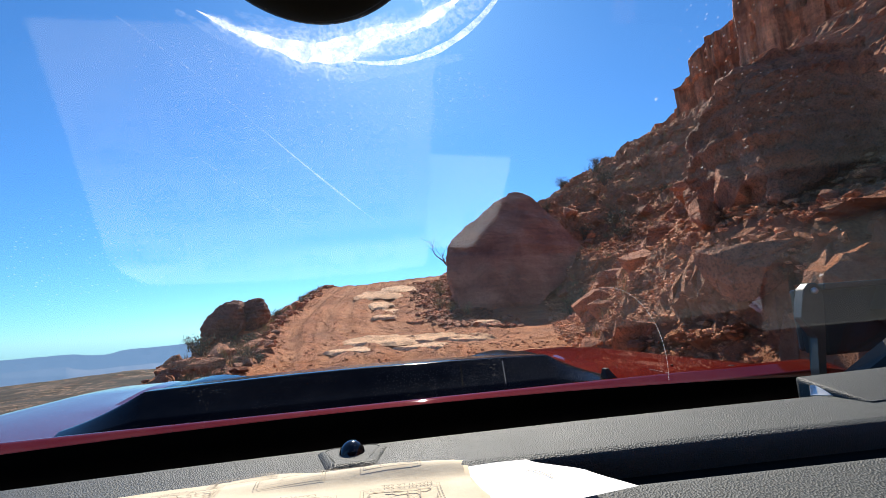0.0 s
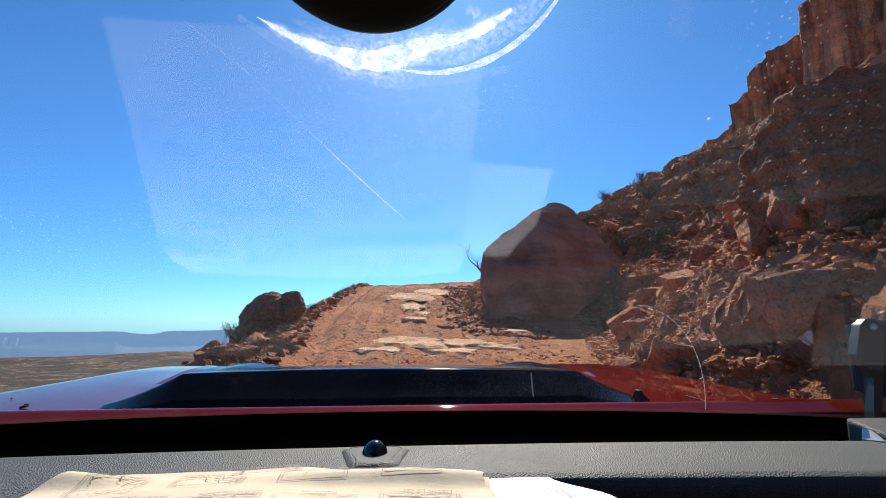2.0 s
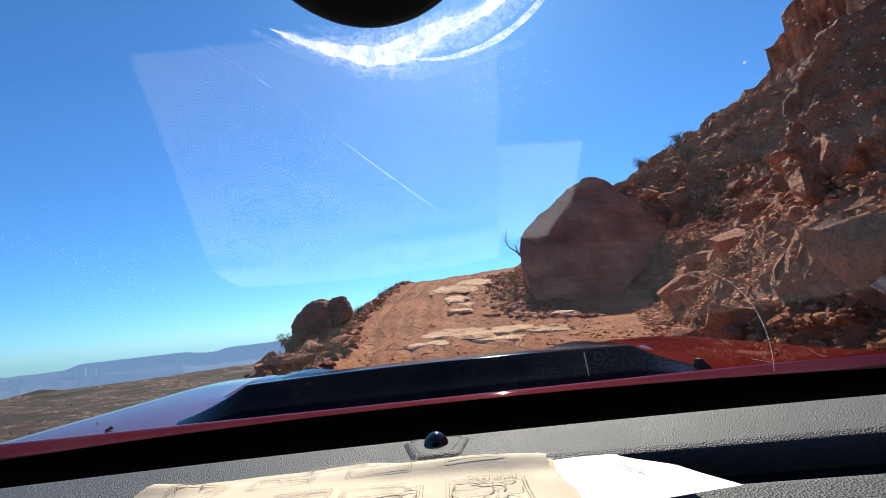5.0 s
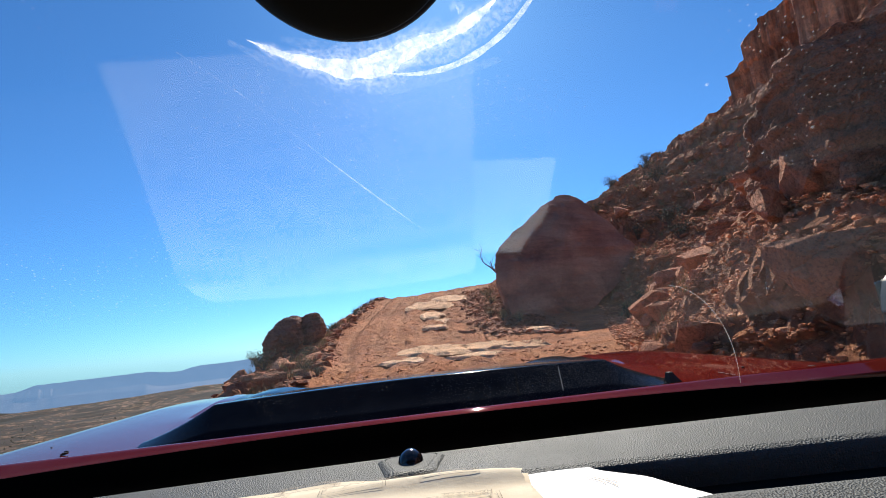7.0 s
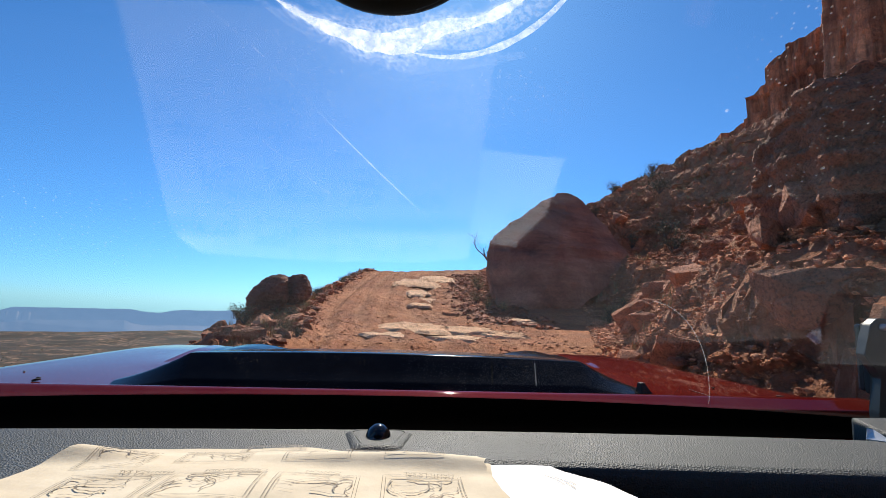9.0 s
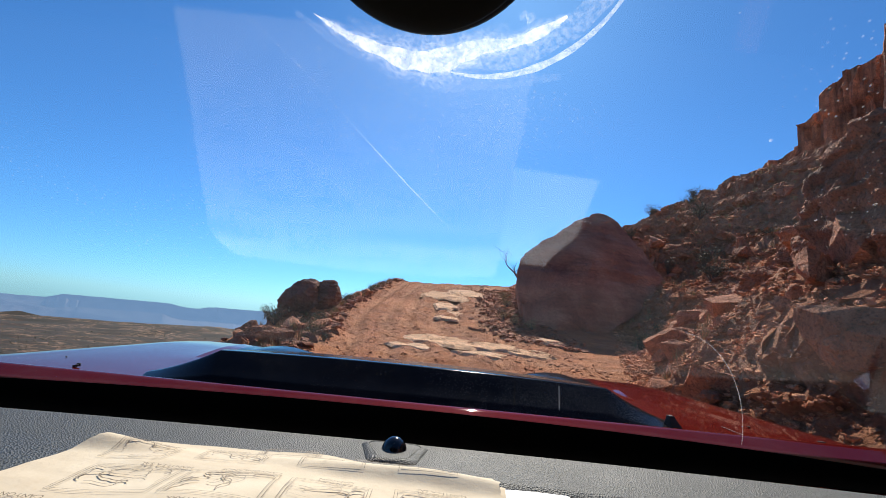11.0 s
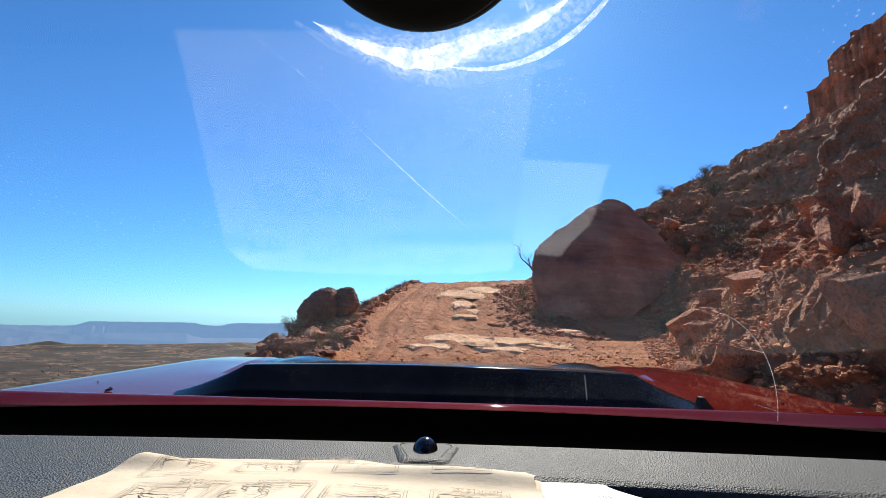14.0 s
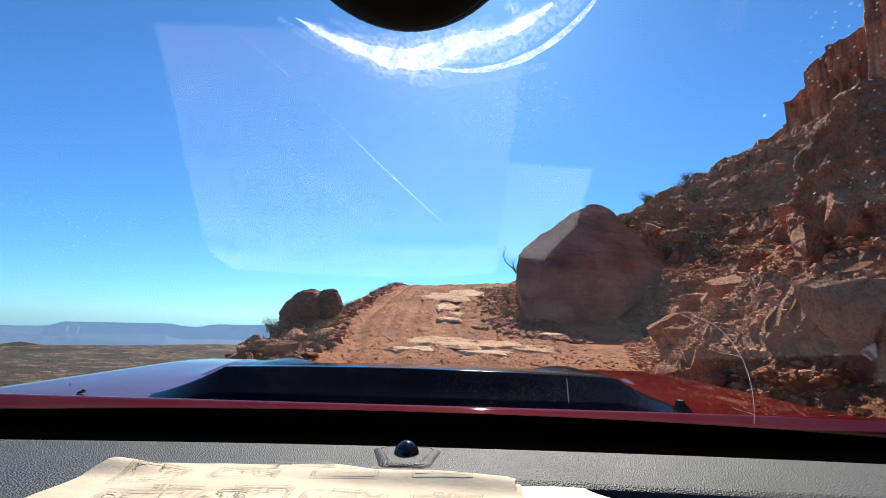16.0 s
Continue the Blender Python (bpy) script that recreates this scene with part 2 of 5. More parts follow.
MAP_PAPER = paper_material("tan_printed_paper", (0.72, 0.62, 0.46), (0.61, 0.50, 0.35))
WHITE_PAPER = paper_material("white_paper", (0.93, 0.93, 0.92), (0.88, 0.88, 0.87))
INK = mat("brown_black_ink", 0.8, 0.0, (0.20, 0.155, 0.105))[0]
INK_GREY = mat("grey_ink", 0.8, 0.0, (0.36, 0.30, 0.22))[0]


def glass_material():
    m = bpy.data.materials.new("dusty_windscreen_glass")
    m.use_nodes = True
    nt = m.node_tree
    nt.nodes.remove(nt.nodes["Principled BSDF"])
    out = nt.nodes["Material Output"]
    clear = nt.nodes.new("ShaderNodeBsdfTransparent")
    clear.inputs[0].default_value = (0.97, 0.985, 0.98, 1)
    gloss = node(nt, "BsdfGlossy", Roughness=0.055)
    fres = node(nt, "Fresnel", IOR=1.50)
    pane = nt.nodes.new("ShaderNodeMixShader")
    both = math_node(nt, "DIVIDE", math_node(nt, "MULTIPLY", fres.outputs[0], 2.0), math_node(nt, "ADD", fres.outputs[0], 1.0))   # the pane's two faces
    nt.links.new(both, pane.inputs[0])
    nt.links.new(clear.outputs[0], pane.inputs[1])
    nt.links.new(gloss.outputs[0], pane.inputs[2])
    film = nt.nodes.new("ShaderNodeBsdfTranslucent")
    film.inputs[0].default_value = (0.9, 0.9, 0.9, 1)
    p = coords(nt)
    spots = node(nt, "TexVoronoi", Scale=260.0)
    nt.links.new(p, spots.inputs["Vector"])
    patch = noise_tex(nt, p, 9, 3, 0.5)
    f = math_node(nt, "MULTIPLY", ramp(nt, spots.outputs[0], (0.10, (1, 1, 1)), (0.2, (0, 0, 0))),
                  ramp(nt, patch, (0.55, (0, 0, 0)), (0.7, (0.10, 0.10, 0.10))))
    haze = ramp(nt, noise_tex(nt, p, 4, 4, 0.5), (0.45, (0.0, 0.0, 0.0)), (0.9, (0.002, 0.002, 0.002)))
    dirty = nt.nodes.new("ShaderNodeMixShader")
    nt.links.new(math_node(nt, "ADD", f, haze), dirty.inputs[0])
    nt.links.new(pane.outputs[0], dirty.inputs[1])
    nt.links.new(film.outputs[0], dirty.inputs[2])
    nt.links.new(dirty.outputs[0], out.inputs[0])
    return m


GLASS = glass_material()


def smear_material(name, amount, scale, body=0.0):
    """Grease and dried drops on the glass that scatter the sunlight forwards."""
    m = bpy.data.materials.new(name)
    m.use_nodes = True
    nt = m.node_tree
    nt.nodes.remove(nt.nodes["Principled BSDF"])
    clear = nt.nodes.new("ShaderNodeBsdfTransparent")
    film = nt.nodes.new("ShaderNodeBsdfTranslucent")
    film.inputs[0].default_value = (0.95, 0.95, 0.95, 1)
    p = coords(nt)
    f = ramp(nt, noise_tex(nt, p, scale, 7, 0.7, 0.3), (0.40, (amount * body,) * 3), (0.66, (amount,) * 3))
    s = nt.nodes.new("ShaderNodeMixShader")
    nt.links.new(f, s.inputs[0])
    nt.links.new(clear.outputs[0], s.inputs[1])
    nt.links.new(film.outputs[0], s.inputs[2])
    nt.links.new(s.outputs[0], nt.nodes["Material Output"].inputs[0])
    return m


SMEAR = smear_material("dried_smear", 0.42, 240, 0.3)
SCRATCH = smear_material("scratch", 0.26, 200, 0.3)
HAZE = smear_material("greasy_haze", 0.15, 420)
CORE = smear_material("thick_dried_smear", 0.48, 150, 0.3)
VEIL = smear_material("thin_dried_veil", 0.06, 520)
SPOT = smear_material("dried_drop_film", 0.34, 400)
FAINT = smear_material("fine_condensation", 0.28, 300)


def leaf_material(name, a, b_):
    m, nt, b = mat(name, 0.8)
    r = nt.nodes.new("ShaderNodeNewGeometry").outputs["Random Per Island"]
    nt.links.new(ramp(nt, r, (0.0, a), (1.0, b_)), b.inputs["Base Color"])
    return m


STRAW = leaf_material("dry_grass", (0.26, 0.17, 0.075), (0.42, 0.31, 0.15))
SAGE = leaf_material("grey_sage_leaf", (0.07, 0.075, 0.04), (0.16, 0.14, 0.085))
JUNIPER = leaf_material("juniper_leaf", (0.022, 0.03, 0.016), (0.06, 0.075, 0.035))
BARK, _nt, _b = mat("weathered_bark", 0.9, 0.0, (0.10, 0.075, 0.055))
_c = ramp(_nt, noise_tex(_nt, coords(_nt), 25, 6, 0.7), (0.3, (0.05, 0.037, 0.028)), (0.7, (0.17, 0.13, 0.10)))
_nt.links.new(_c, _b.inputs["Base Color"])


# ---- building helpers ----
def part(name, bm, material, parent=None, label="", smooth=False):
    me = bpy.data.meshes.new(name)
    bm.to_mesh(me)
    bm.free()
    me.materials.append(material)
    if smooth:
        me.polygons.foreach_set("use_smooth", [True] * len(me.polygons))
    ob = new(name, me)
    if parent is not None:
        ob.parent = parent
    if label:
        ob["label"] = label
    return ob


def empty(name, at=(0, 0, 0)):
    ob = new(name)
    ob.location = at
    return ob


def mesh_np(name, verts, faces, material, parent=None, smooth=False):
    me = bpy.data.meshes.new(name)
    me.from_pydata([tuple(v) for v in verts], [], [tuple(f) for f in faces])
    me.materials.append(material)
    if smooth:
        me.polygons.foreach_set("use_smooth", [True] * len(me.polygons))
    ob = new(name, me)
    if parent is not None:
        ob.parent = parent
    return ob


def sheet(bm, rows, cols, fn):
    """A grid of faces through fn(u, v), u and v from 0 to 1."""
    vs = [[bm.verts.new(fn(j / cols, i / rows)) for j in range(cols + 1)] for i in range(rows + 1)]
    for i in range(rows):
        for j in range(cols):
            bm.faces.new((vs[i][j], vs[i][j + 1], vs[i + 1][j + 1], vs[i + 1][j]))
    return vs


def box_bm(x0, x1, y0, y1, z0, z1, bevel=0.0, segments=2):
    bm = bmesh.new()
    bmesh.ops.create_cube(bm, size=1)
    for v in bm.verts:
        v.co = ((x0 + x1) / 2 + v.co.x * (x1 - x0), (y0 + y1) / 2 + v.co.y * (y1 - y0), (z0 + z1) / 2 + v.co.z * (z1 - z0))
    if bevel:
        bmesh.ops.bevel(bm, geom=bm.edges[:], offset=bevel, segments=segments, affect="EDGES", profile=0.6)
    return bm


def tube_bm(points, radii, sides=8, bm=None):
    bm = bm or bmesh.new()
    rings = []
    for k, (p, r) in enumerate(zip(points, radii)):
        p = Vector(p)
        d = Vector(points[min(k + 1, len(points) - 1)]) - Vector(points[max(k - 1, 0)])
        q = d.to_track_quat("Z", "Y")
        rings.append([bm.verts.new(p + q @ Vector((r * math.cos(a), r * math.sin(a), 0)))
                      for a in (2 * math.pi * s / sides for s in range(sides))])
    for a, b in zip(rings, rings[1:]):
        for s in range(sides):
            bm.faces.new((a[s], a[(s + 1) % sides], b[(s + 1) % sides], b[s]))
    bm.faces.new(rings[0][::-1])
    bm.faces.new(rings[-1])
    return bm


# ---- noise on arrays ----
def lattice(ix, iy, seed):
    n = (ix.astype(np.int64) * 374761393 + iy.astype(np.int64) * 668265263 + seed * 1274126177) & 0xFFFFFFFF
    n = ((n ^ (n >> 13)) * 1103515245) & 0xFFFFFFFF
    n = ((n ^ (n >> 15)) * 2246822519) & 0xFFFFFFFF
    return ((n ^ (n >> 16)) & 0xFFFFFF) / float(0xFFFFFF)


def vnoise(x, y, seed=0):
    ix, iy = np.floor(x), np.floor(y)
    fx, fy = x - ix, y - iy
    fx, fy = fx * fx * (3 - 2 * fx), fy * fy * (3 - 2 * fy)
    a, b = lattice(ix, iy, seed), lattice(ix + 1, iy, seed)
    c, d = lattice(ix, iy + 1, seed), lattice(ix + 1, iy + 1, seed)
    return (a * (1 - fx) + b * fx) * (1 - fy) + (c * (1 - fx) + d * fx) * fy - 0.5


def fbm(x, y, octaves=5, seed=0, gain=0.5):
    total, amp = 0.0, 1.0
    for k in range(octaves):
        total = total + amp * vnoise(x * 2 ** k, y * 2 ** k, seed + k)
        amp *= gain
    return total


def blocks(x, y, seed=0, tilt=0.8):
    """Broken blocks: each cell a tilted facet of its own height."""
    ix, iy = np.floor(x), np.floor(y)
    best = np.full(np.shape(x), 9.0)
    out = np.zeros(np.shape(x))
    for dx in (-1, 0, 1):
        for dy in (-1, 0, 1):
            cx, cy = ix + dx, iy + dy
            px, py = cx + lattice(cx, cy, seed), cy + lattice(cx, cy, seed + 1)
            d = np.abs(x - px) + np.abs(y - py)
            h = (lattice(cx, cy, seed + 2) - 0.5 + tilt * ((lattice(cx, cy, seed + 3) - 0.5) * (x - px)
                                                        + (lattice(cx, cy, seed + 4) - 0.5) * (y - py)))
            near = d < best
            out = np.where(near, h, out)
            best = np.where(near, d, best)
    return out


def ease(a, b, v):
    t = np.clip((v - a) / (b - a), 0, 1)
    return t * t * (3 - 2 * t)


# ---- the ground ----
def road_height(y):
    return np.interp(y, [-60, -3, 1.9, 4, 6, 8, 10, 12, 14, 17, 20, 23, 25.5, 27, 30, 40, 80, 160],
                     [-1, 0, 0, 0.30, 0.58, 0.76, 0.92, 1.14, 1.46, 1.98, 2.60, 3.22, 3.55, 3.60, 3.50, 2.6, -1.0, -6.0])


def road_middle(y):
    return np.interp(y, [-60, 2, 6, 9, 14, 19, 25, 32, 60], [0.0, 0.1, 0.7, 0.55, -0.1, 0.1, 0.75, 2.4, 12.0])


def hill_foot(y):
    return np.interp(y, [-60, 0, 4, 6, 8, 11, 14, 17, 19, 22, 27, 36, 100, 400], [2.2, 2.2, 2.5, 3.0, 4.1, 5.2, 6.3, 6.6, 4.6, 4.0, 5.2, 8.5, 34.0, 240.0])


def ground_height(x, y):
    x, y = np.asarray(x, float), np.asarray(y, float)
    zr = road_height(y)
    mid = road_middle(y)
    foot = hill_foot(y) + 0.6 * fbm(x * 0 + 3.0, y * 0.45, 3, 40)
    left = mid - 2.65 + 0.4 * fbm(x * 0 + 9.0, y * 0.5, 3, 50)
    z = zr + 0.07 * np.clip(x - mid, -4, 4) * ease(10, 22, y)
    # the road: wheel ruts, a dug outer edge, stones
    wander = 0.3 * fbm(x * 0 + 2.0, y * 0.2, 3, 7)
    rut = sum(np.exp(-((x - mid - at - wander) / 0.15) ** 2) * deep - 0.5 * deep * np.exp(-((x - mid - at - wander - 0.28) / 0.14) ** 2)
              for at, deep in ((-2.0, 1.3), (-1.2, 0.7), (-0.55, 0.9), (0.3, 0.8), (0.95, 0.7), (1.9, 0.6)))
    on_road = ease(-0.4, 0.4, x - left) * (1 - ease(-0.5, 0.3, x - foot))
    ahead = ease(2.2, 4.0, y)
    z = z + on_road * ahead * (-0.055 * rut + 0.13 * fbm(x * 0.8, y * 0.6, 5, 3) + 0.035 * fbm(x * 5, y * 5, 3, 4))
    # a washed-out gully on the inner half of the road, where bedrock shows
    z = z - 0.10 * on_road * ahead * np.exp(-((x - mid - 1.15 - 0.6 * fbm(x * 0 + 5.0, y * 0.3, 2, 17)) / 0.55) ** 2) * ease(9, 12, y) * (0.7 + 0.9 * blocks(x * 2.2, y * 1.8, 19, 0.6))
    # outer side: small berm, a narrow shoulder, then the bank
    out = left - x
    shoulder = np.interp(y, [0, 7, 11, 15, 19], [0.3, 0.5, 1.7, 1.0, 0.3])
    bank = 0.16 * np.exp(-((out - 0.15) / 0.3) ** 2) - 0.12 * np.maximum(out, 0) - 0.42 * np.maximum(out - shoulder, 0)
    rough = ease(-0.1, 0.8, out)
    z = z + np.where(out > -1.5, bank, 0)
    z = z + rough * (0.3 * fbm(x * 0.7, y * 0.7, 5, 21) + 0.24 * blocks(x * 1.4, y * 1.4, 25, 0.7) * np.interp(y, [3, 8, 22], [0.3, 1, 1]) * (1 - 0.8 * ease(4, 9, out)))
    # hill side: a steep cut first, then a long slope of broken rock
    up = np.maximum(x - foot, 0)
    cut = np.interp(y, [-12, 2, 6, 10, 14, 18, 24], [1.5, 1.5, 0.9, 0.2, 0.3, 0.6, 0.3])
    side = 0.56 * up + cut * ease(-0.4, 1.6, up) - cut * float(ease(-0.4, 1.6, 0.0))
    loose = np.interp(y, [4.0, 5.5, 12, 16], [0.9, 0.32, 0.32, 0.9]) + 0.45 * ease(3.5, 6.5, up)      # a talus of finer stuff between the outcrops
    side = side + ease(0.0, 0.9, up) * np.minimum(loose, 1) * (0.42 * blocks(x * 0.55 + 7, y * 0.55, 31, 0.9) + 0.26 * blocks(x * 1.5, y * 1.5, 35, 0.9)
                                        + 0.16 * blocks(x * 4.0, y * 4.0, 38, 0.9) + 0.07 * blocks(x * 9.0, y * 9.0, 39, 0.9) + 0.5 * fbm(x * 0.25, y * 0.25, 4, 33))
    # ledges: the bedding breaks the slope into steps
    for step, amount in ((1.4, 0.24), (0.38, 0.16)):
        q = side / step + 0.8 * fbm(x * 0.2, y * 0.2, 3, 44)
        part_of = q - np.floor(q)
        side = side + amount * step * (ease(0.55, 0.95, part_of) - part_of) * ease(0.0, 0.5, up)
    z = z + np.minimum(side, 46 + 4 * fbm(x * 0.03, y * 0.03, 4, 61))
    # the plain far below, with low swells and badlands
    far = np.hypot(x, y)
    plain = -232 + 20 * fbm(x * 0.0016, y * 0.0016, 5, 81) + 5 * fbm(x * 0.012, y * 0.012, 4, 85) + 34 * ease(2300, 3500, far) * np.maximum(blocks(x * 0.0035, y * 0.0035, 87, 0.5) + 0.15, 0)
    return np.maximum(z, plain)


def broken(x, y, z):
    """Rock faces on the hill stand out and fall back sideways."""
    up = x - hill_foot(y)
    loose = ease(4.5, 6.0, y) * (1 - ease(11.5, 14, y)) * (1 - ease(2.5, 5.0, up))      # finer stuff holds no faces
    on_hill = ease(0.1, 1.0, up) * (1 - ease(50, 80, x)) * (1 - 0.6 * loose)
    x = x - on_hill * (0.30 * blocks(y * 0.75, z * 1.0, 131, 0.8) + 0.24 * blocks(y * 2.2 + 5, z * 2.8, 135, 0.9) + 0.11 * blocks(y * 5.6, z * 7.0, 138, 0.9))
    y = y - on_hill * (0.24 * blocks(x * 1.2, z * 1.5, 141, 0.8) + 0.15 * blocks(x * 3.2, z * 4.0, 145, 0.9))
    return x, y


def stretch(start, step, grow, end):
    out, v = [], start
    while v < end:
        step *= grow
        v += step
        out.append(min(v, end))
    return out


def build_ground():
    fine_x = np.arange(-6.0, 14.01, 0.065)
    fine_y = np.arange(2.0, 28.01, 0.08)
    xs = np.array([-v for v in stretch(6.0, 0.065, 1.045, 4700)][::-1] + list(fine_x) + stretch(14.0, 0.065, 1.05, 4700))
    ys = np.array([-v for v in stretch(6.0, 0.16, 1.16, 1500)][::-1] + list(np.arange(-6.0, 1.95, 0.16)) + list(fine_y) + stretch(28.0, 0.08, 1.05, 4800))
    X, Y = np.meshgrid(xs, ys)
    Z = ground_height(X, Y)
    X0, Y0 = X.copy(), Y.copy()
    X, Y = broken(X, Y, Z)
    verts = np.stack([X, Y, Z], -1).reshape(-1, 3)
    nx, ny = len(xs), len(ys)
    i = np.arange(nx * ny).reshape(ny, nx)
    faces = np.stack([i[:-1, :-1], i[:-1, 1:], i[1:, 1:], i[1:, :-1]], -1).reshape(-1, 4)
    ob = mesh_np("ground", verts.tolist(), faces.tolist(), GROUND)
    mid = road_middle(Y0)
    wander = 0.3 * fbm(X0 * 0 + 2.0, Y0 * 0.2, 3, 7)
    wear = sum(np.exp(-((X0 - mid - at - wander) / 0.2) ** 2) for at in (-2.0, -1.2, -0.55, 0.3, 0.95, 1.9))
    att = ob.data.attributes.new("wear", "FLOAT", "POINT")
    att.data.foreach_set("value", np.clip(wear, 0, 1).astype(np.float32).ravel())
    tagged(ob, "red desert dirt track climbing beside a broken sandstone hillside", "ground", kind="structure")


build_ground()


def ground_z(x, y):
    return float(ground_height(np.array([x]), np.array([y]))[0])


# ---- rocks and cliffs ----
def hull_rock(points, cuts=2, rough=0.06, seed=0, detail=0.0):
    """A broken block: the hull of a few points, cut finer and roughened."""
    bm = bmesh.new()
    for p in points:
        bm.verts.new(p)
    bmesh.ops.convex_hull(bm, input=bm.verts[:])
    loose = [v for v in bm.verts if not v.link_faces]
    bmesh.ops.delete(bm, geom=loose, context="VERTS")
    bmesh.ops.triangulate(bm, faces=bm.faces[:])
    size = max((v.co.length for v in bm.verts), default=1)
    for k in range(cuts):
        bmesh.ops.subdivide_edges(bm, edges=bm.edges[:], cuts=1, use_grid_fill=True, smooth=0.12 if k == 0 else 0.0)
        amp = rough * size / (k + 1) ** 1.3
        for v in bm.verts:
            q = v.co * (1.4 * (k + 1) / size) + Vector((seed * 3.7, seed * 1.3, k * 5.1))
            v.co += noise.noise_vector(q) * amp
    if detail:
        bm.normal_update()
        for v in bm.verts:
            q = v.co * (5.0 / size) + Vector((seed, 0, 0))
            v.co += v.normal * detail * size * (noise.fractal(q, 0.8, 2.1, 5) + 0.8 * noise.noise(Vector((q.x * 0.3, q.y * 0.3, q.z * 3.0))))
    return bm


def random_points(rnd, sx, sy, sz, n=14):
    pts = []
    for _ in range(n):
        v = Vector((rnd.gauss(0, 1), rnd.gauss(0, 1), rnd.gauss(0, 1)))
        m = max(abs(v.x), abs(v.y), abs(v.z))
        v = v / m * rnd.uniform(0.75, 1.0)
        pts.append((v.x * sx / 2, v.y * sy / 2, v.z * sz / 2))
    return pts


def round_points(rnd, n=30):
    pts = []
    for _ in range(n):
        v = Vector((rnd.gauss(0, 1), rnd.gauss(0, 1), rnd.gauss(0, 1)))
        box = v / max(abs(v.x), abs(v.y), abs(v.z))
        pts.append((v.normalized() * 0.55 + box * 0.45) * 0.5 * rnd.uniform(0.8, 1.05))
    return pts


def rock_pool(count, n, rough, seed):
    """Shapes that the loose rocks share."""
    pool = []
    for k in range(count):
        bm = hull_rock(round_points(random.Random(seed + k), n), 4, rough, seed + k)
        me = bpy.data.meshes.new("rock")
        bm.to_mesh(me)
        bm.free()
        me.materials.append(ROCK)
        pool.append(me)
    return pool


ANGULAR = rock_pool(9, 13, 0.085, 20)
ROUNDED = rock_pool(4, 34, 0.10, 60)


def boulder(x, y, sx, sy, sz, seed, sink=0.3, turn=0.0, label="", name="boulder", pool=None):
    rnd = random.Random(seed)
    ob = new(name, rnd.choice(pool or ANGULAR))
    ob.location = (x, y, ground_z(x, y) + sz * (0.5 - sink))
    ob.scale = (sx * 1.1, sy * 1.1, sz * 1.1)
    ob.rotation_euler = (rnd.uniform(-0.25, 0.25), rnd.uniform(-0.25, 0.25), radians(turn))
    tagged(ob, label or "angular red sandstone boulder lying on the slope", "boulder", "rocks beside the track")
    return ob


def great_boulder():
    """The tall leaning block beside the track: one steep shaded face, a ridged top."""
    front = [(3.17, 13.82, 0.93), (3.21, 14.35, 1.79), (2.91, 14.64, 2.26), (2.81, 15.08, 2.96), (2.91, 15.54, 3.71), (3.11, 15.83, 4.17), (4.26, 16.36, 5.03), (5.3, 16.85, 5.82), (6.16, 17.36, 6.38), (6.56, 17.51, 6.45),
             (7.09, 17.51, 6.24), (7.56, 16.97, 5.19), (8.4, 16.52, 4.11), (8.68, 16.33, 3.7), (7.93, 15.68, 2.95), (6.8, 14.88, 2.11), (5.4, 14.05, 1.31), (3.96, 13.8, 0.9), (5.57, 15.28, 3.9), (4.77, 14.24, 2.25)]
    back = [(5.6 + (x - 5.6) * 0.85 + 0.5, 18.6 + 0.25 * (y - 16), 2.6 + (z - 2.6) * 0.82) for x, y, z in front[:16]]
    pts = [(x - 5.4, y - 15.6, z - 3.0) for x, y, z in front + back]
    ob = part("great_boulder", hull_rock(pts, 6, 0.030, 5, 0.013), BOULDER_ROCK)
    ob.location = (5.4, 15.6, 3.0)
    tagged(ob, "huge leaning red sandstone boulder at the track's inner edge", "boulder")


great_boulder()


def edge_rock():
    """The top-heavy double lump on the outer edge."""
    for side, depth, seed, label in (
            (((-4.24, 1.17), (-4.3, 1.55), (-4.22, 1.82), (-3.95, 2.04), (-3.72, 2.26), (-3.5, 2.27), (-3.3, 2.14), (-3.25, 1.6), (-3.5, 1.3), (-3.9, 1.12)), 13.0, 8, "dark red lump of rock perched on the track's outer edge"),
            (((-3.55, 1.3), (-3.5, 1.9), (-3.3, 2.18), (-2.92, 2.27), (-2.76, 2.02), (-2.8, 1.72), (-3.0, 1.5), (-3.2, 1.35)), 13.35, 12, "smaller dark red rock leaning on the lump at the edge")):
        pts = [(x + 3.5, -0.35 + 0.15 * math.sin(3 * x), z - 1.7) for x, z in side] + [(0.8 * (x + 3.5), 0.7, 0.9 * (z - 1.7)) for x, z in side] + [(sum(p[0] for p in side) / len(side) + 3.5, -0.6, 0.0)]
        ob = part("boulder", hull_rock(pts, 5, 0.09, seed, 0.05), EDGE_ROCK)
        ob.location = (-3.5, depth, 1.7)
        tagged(ob, label, "boulder")


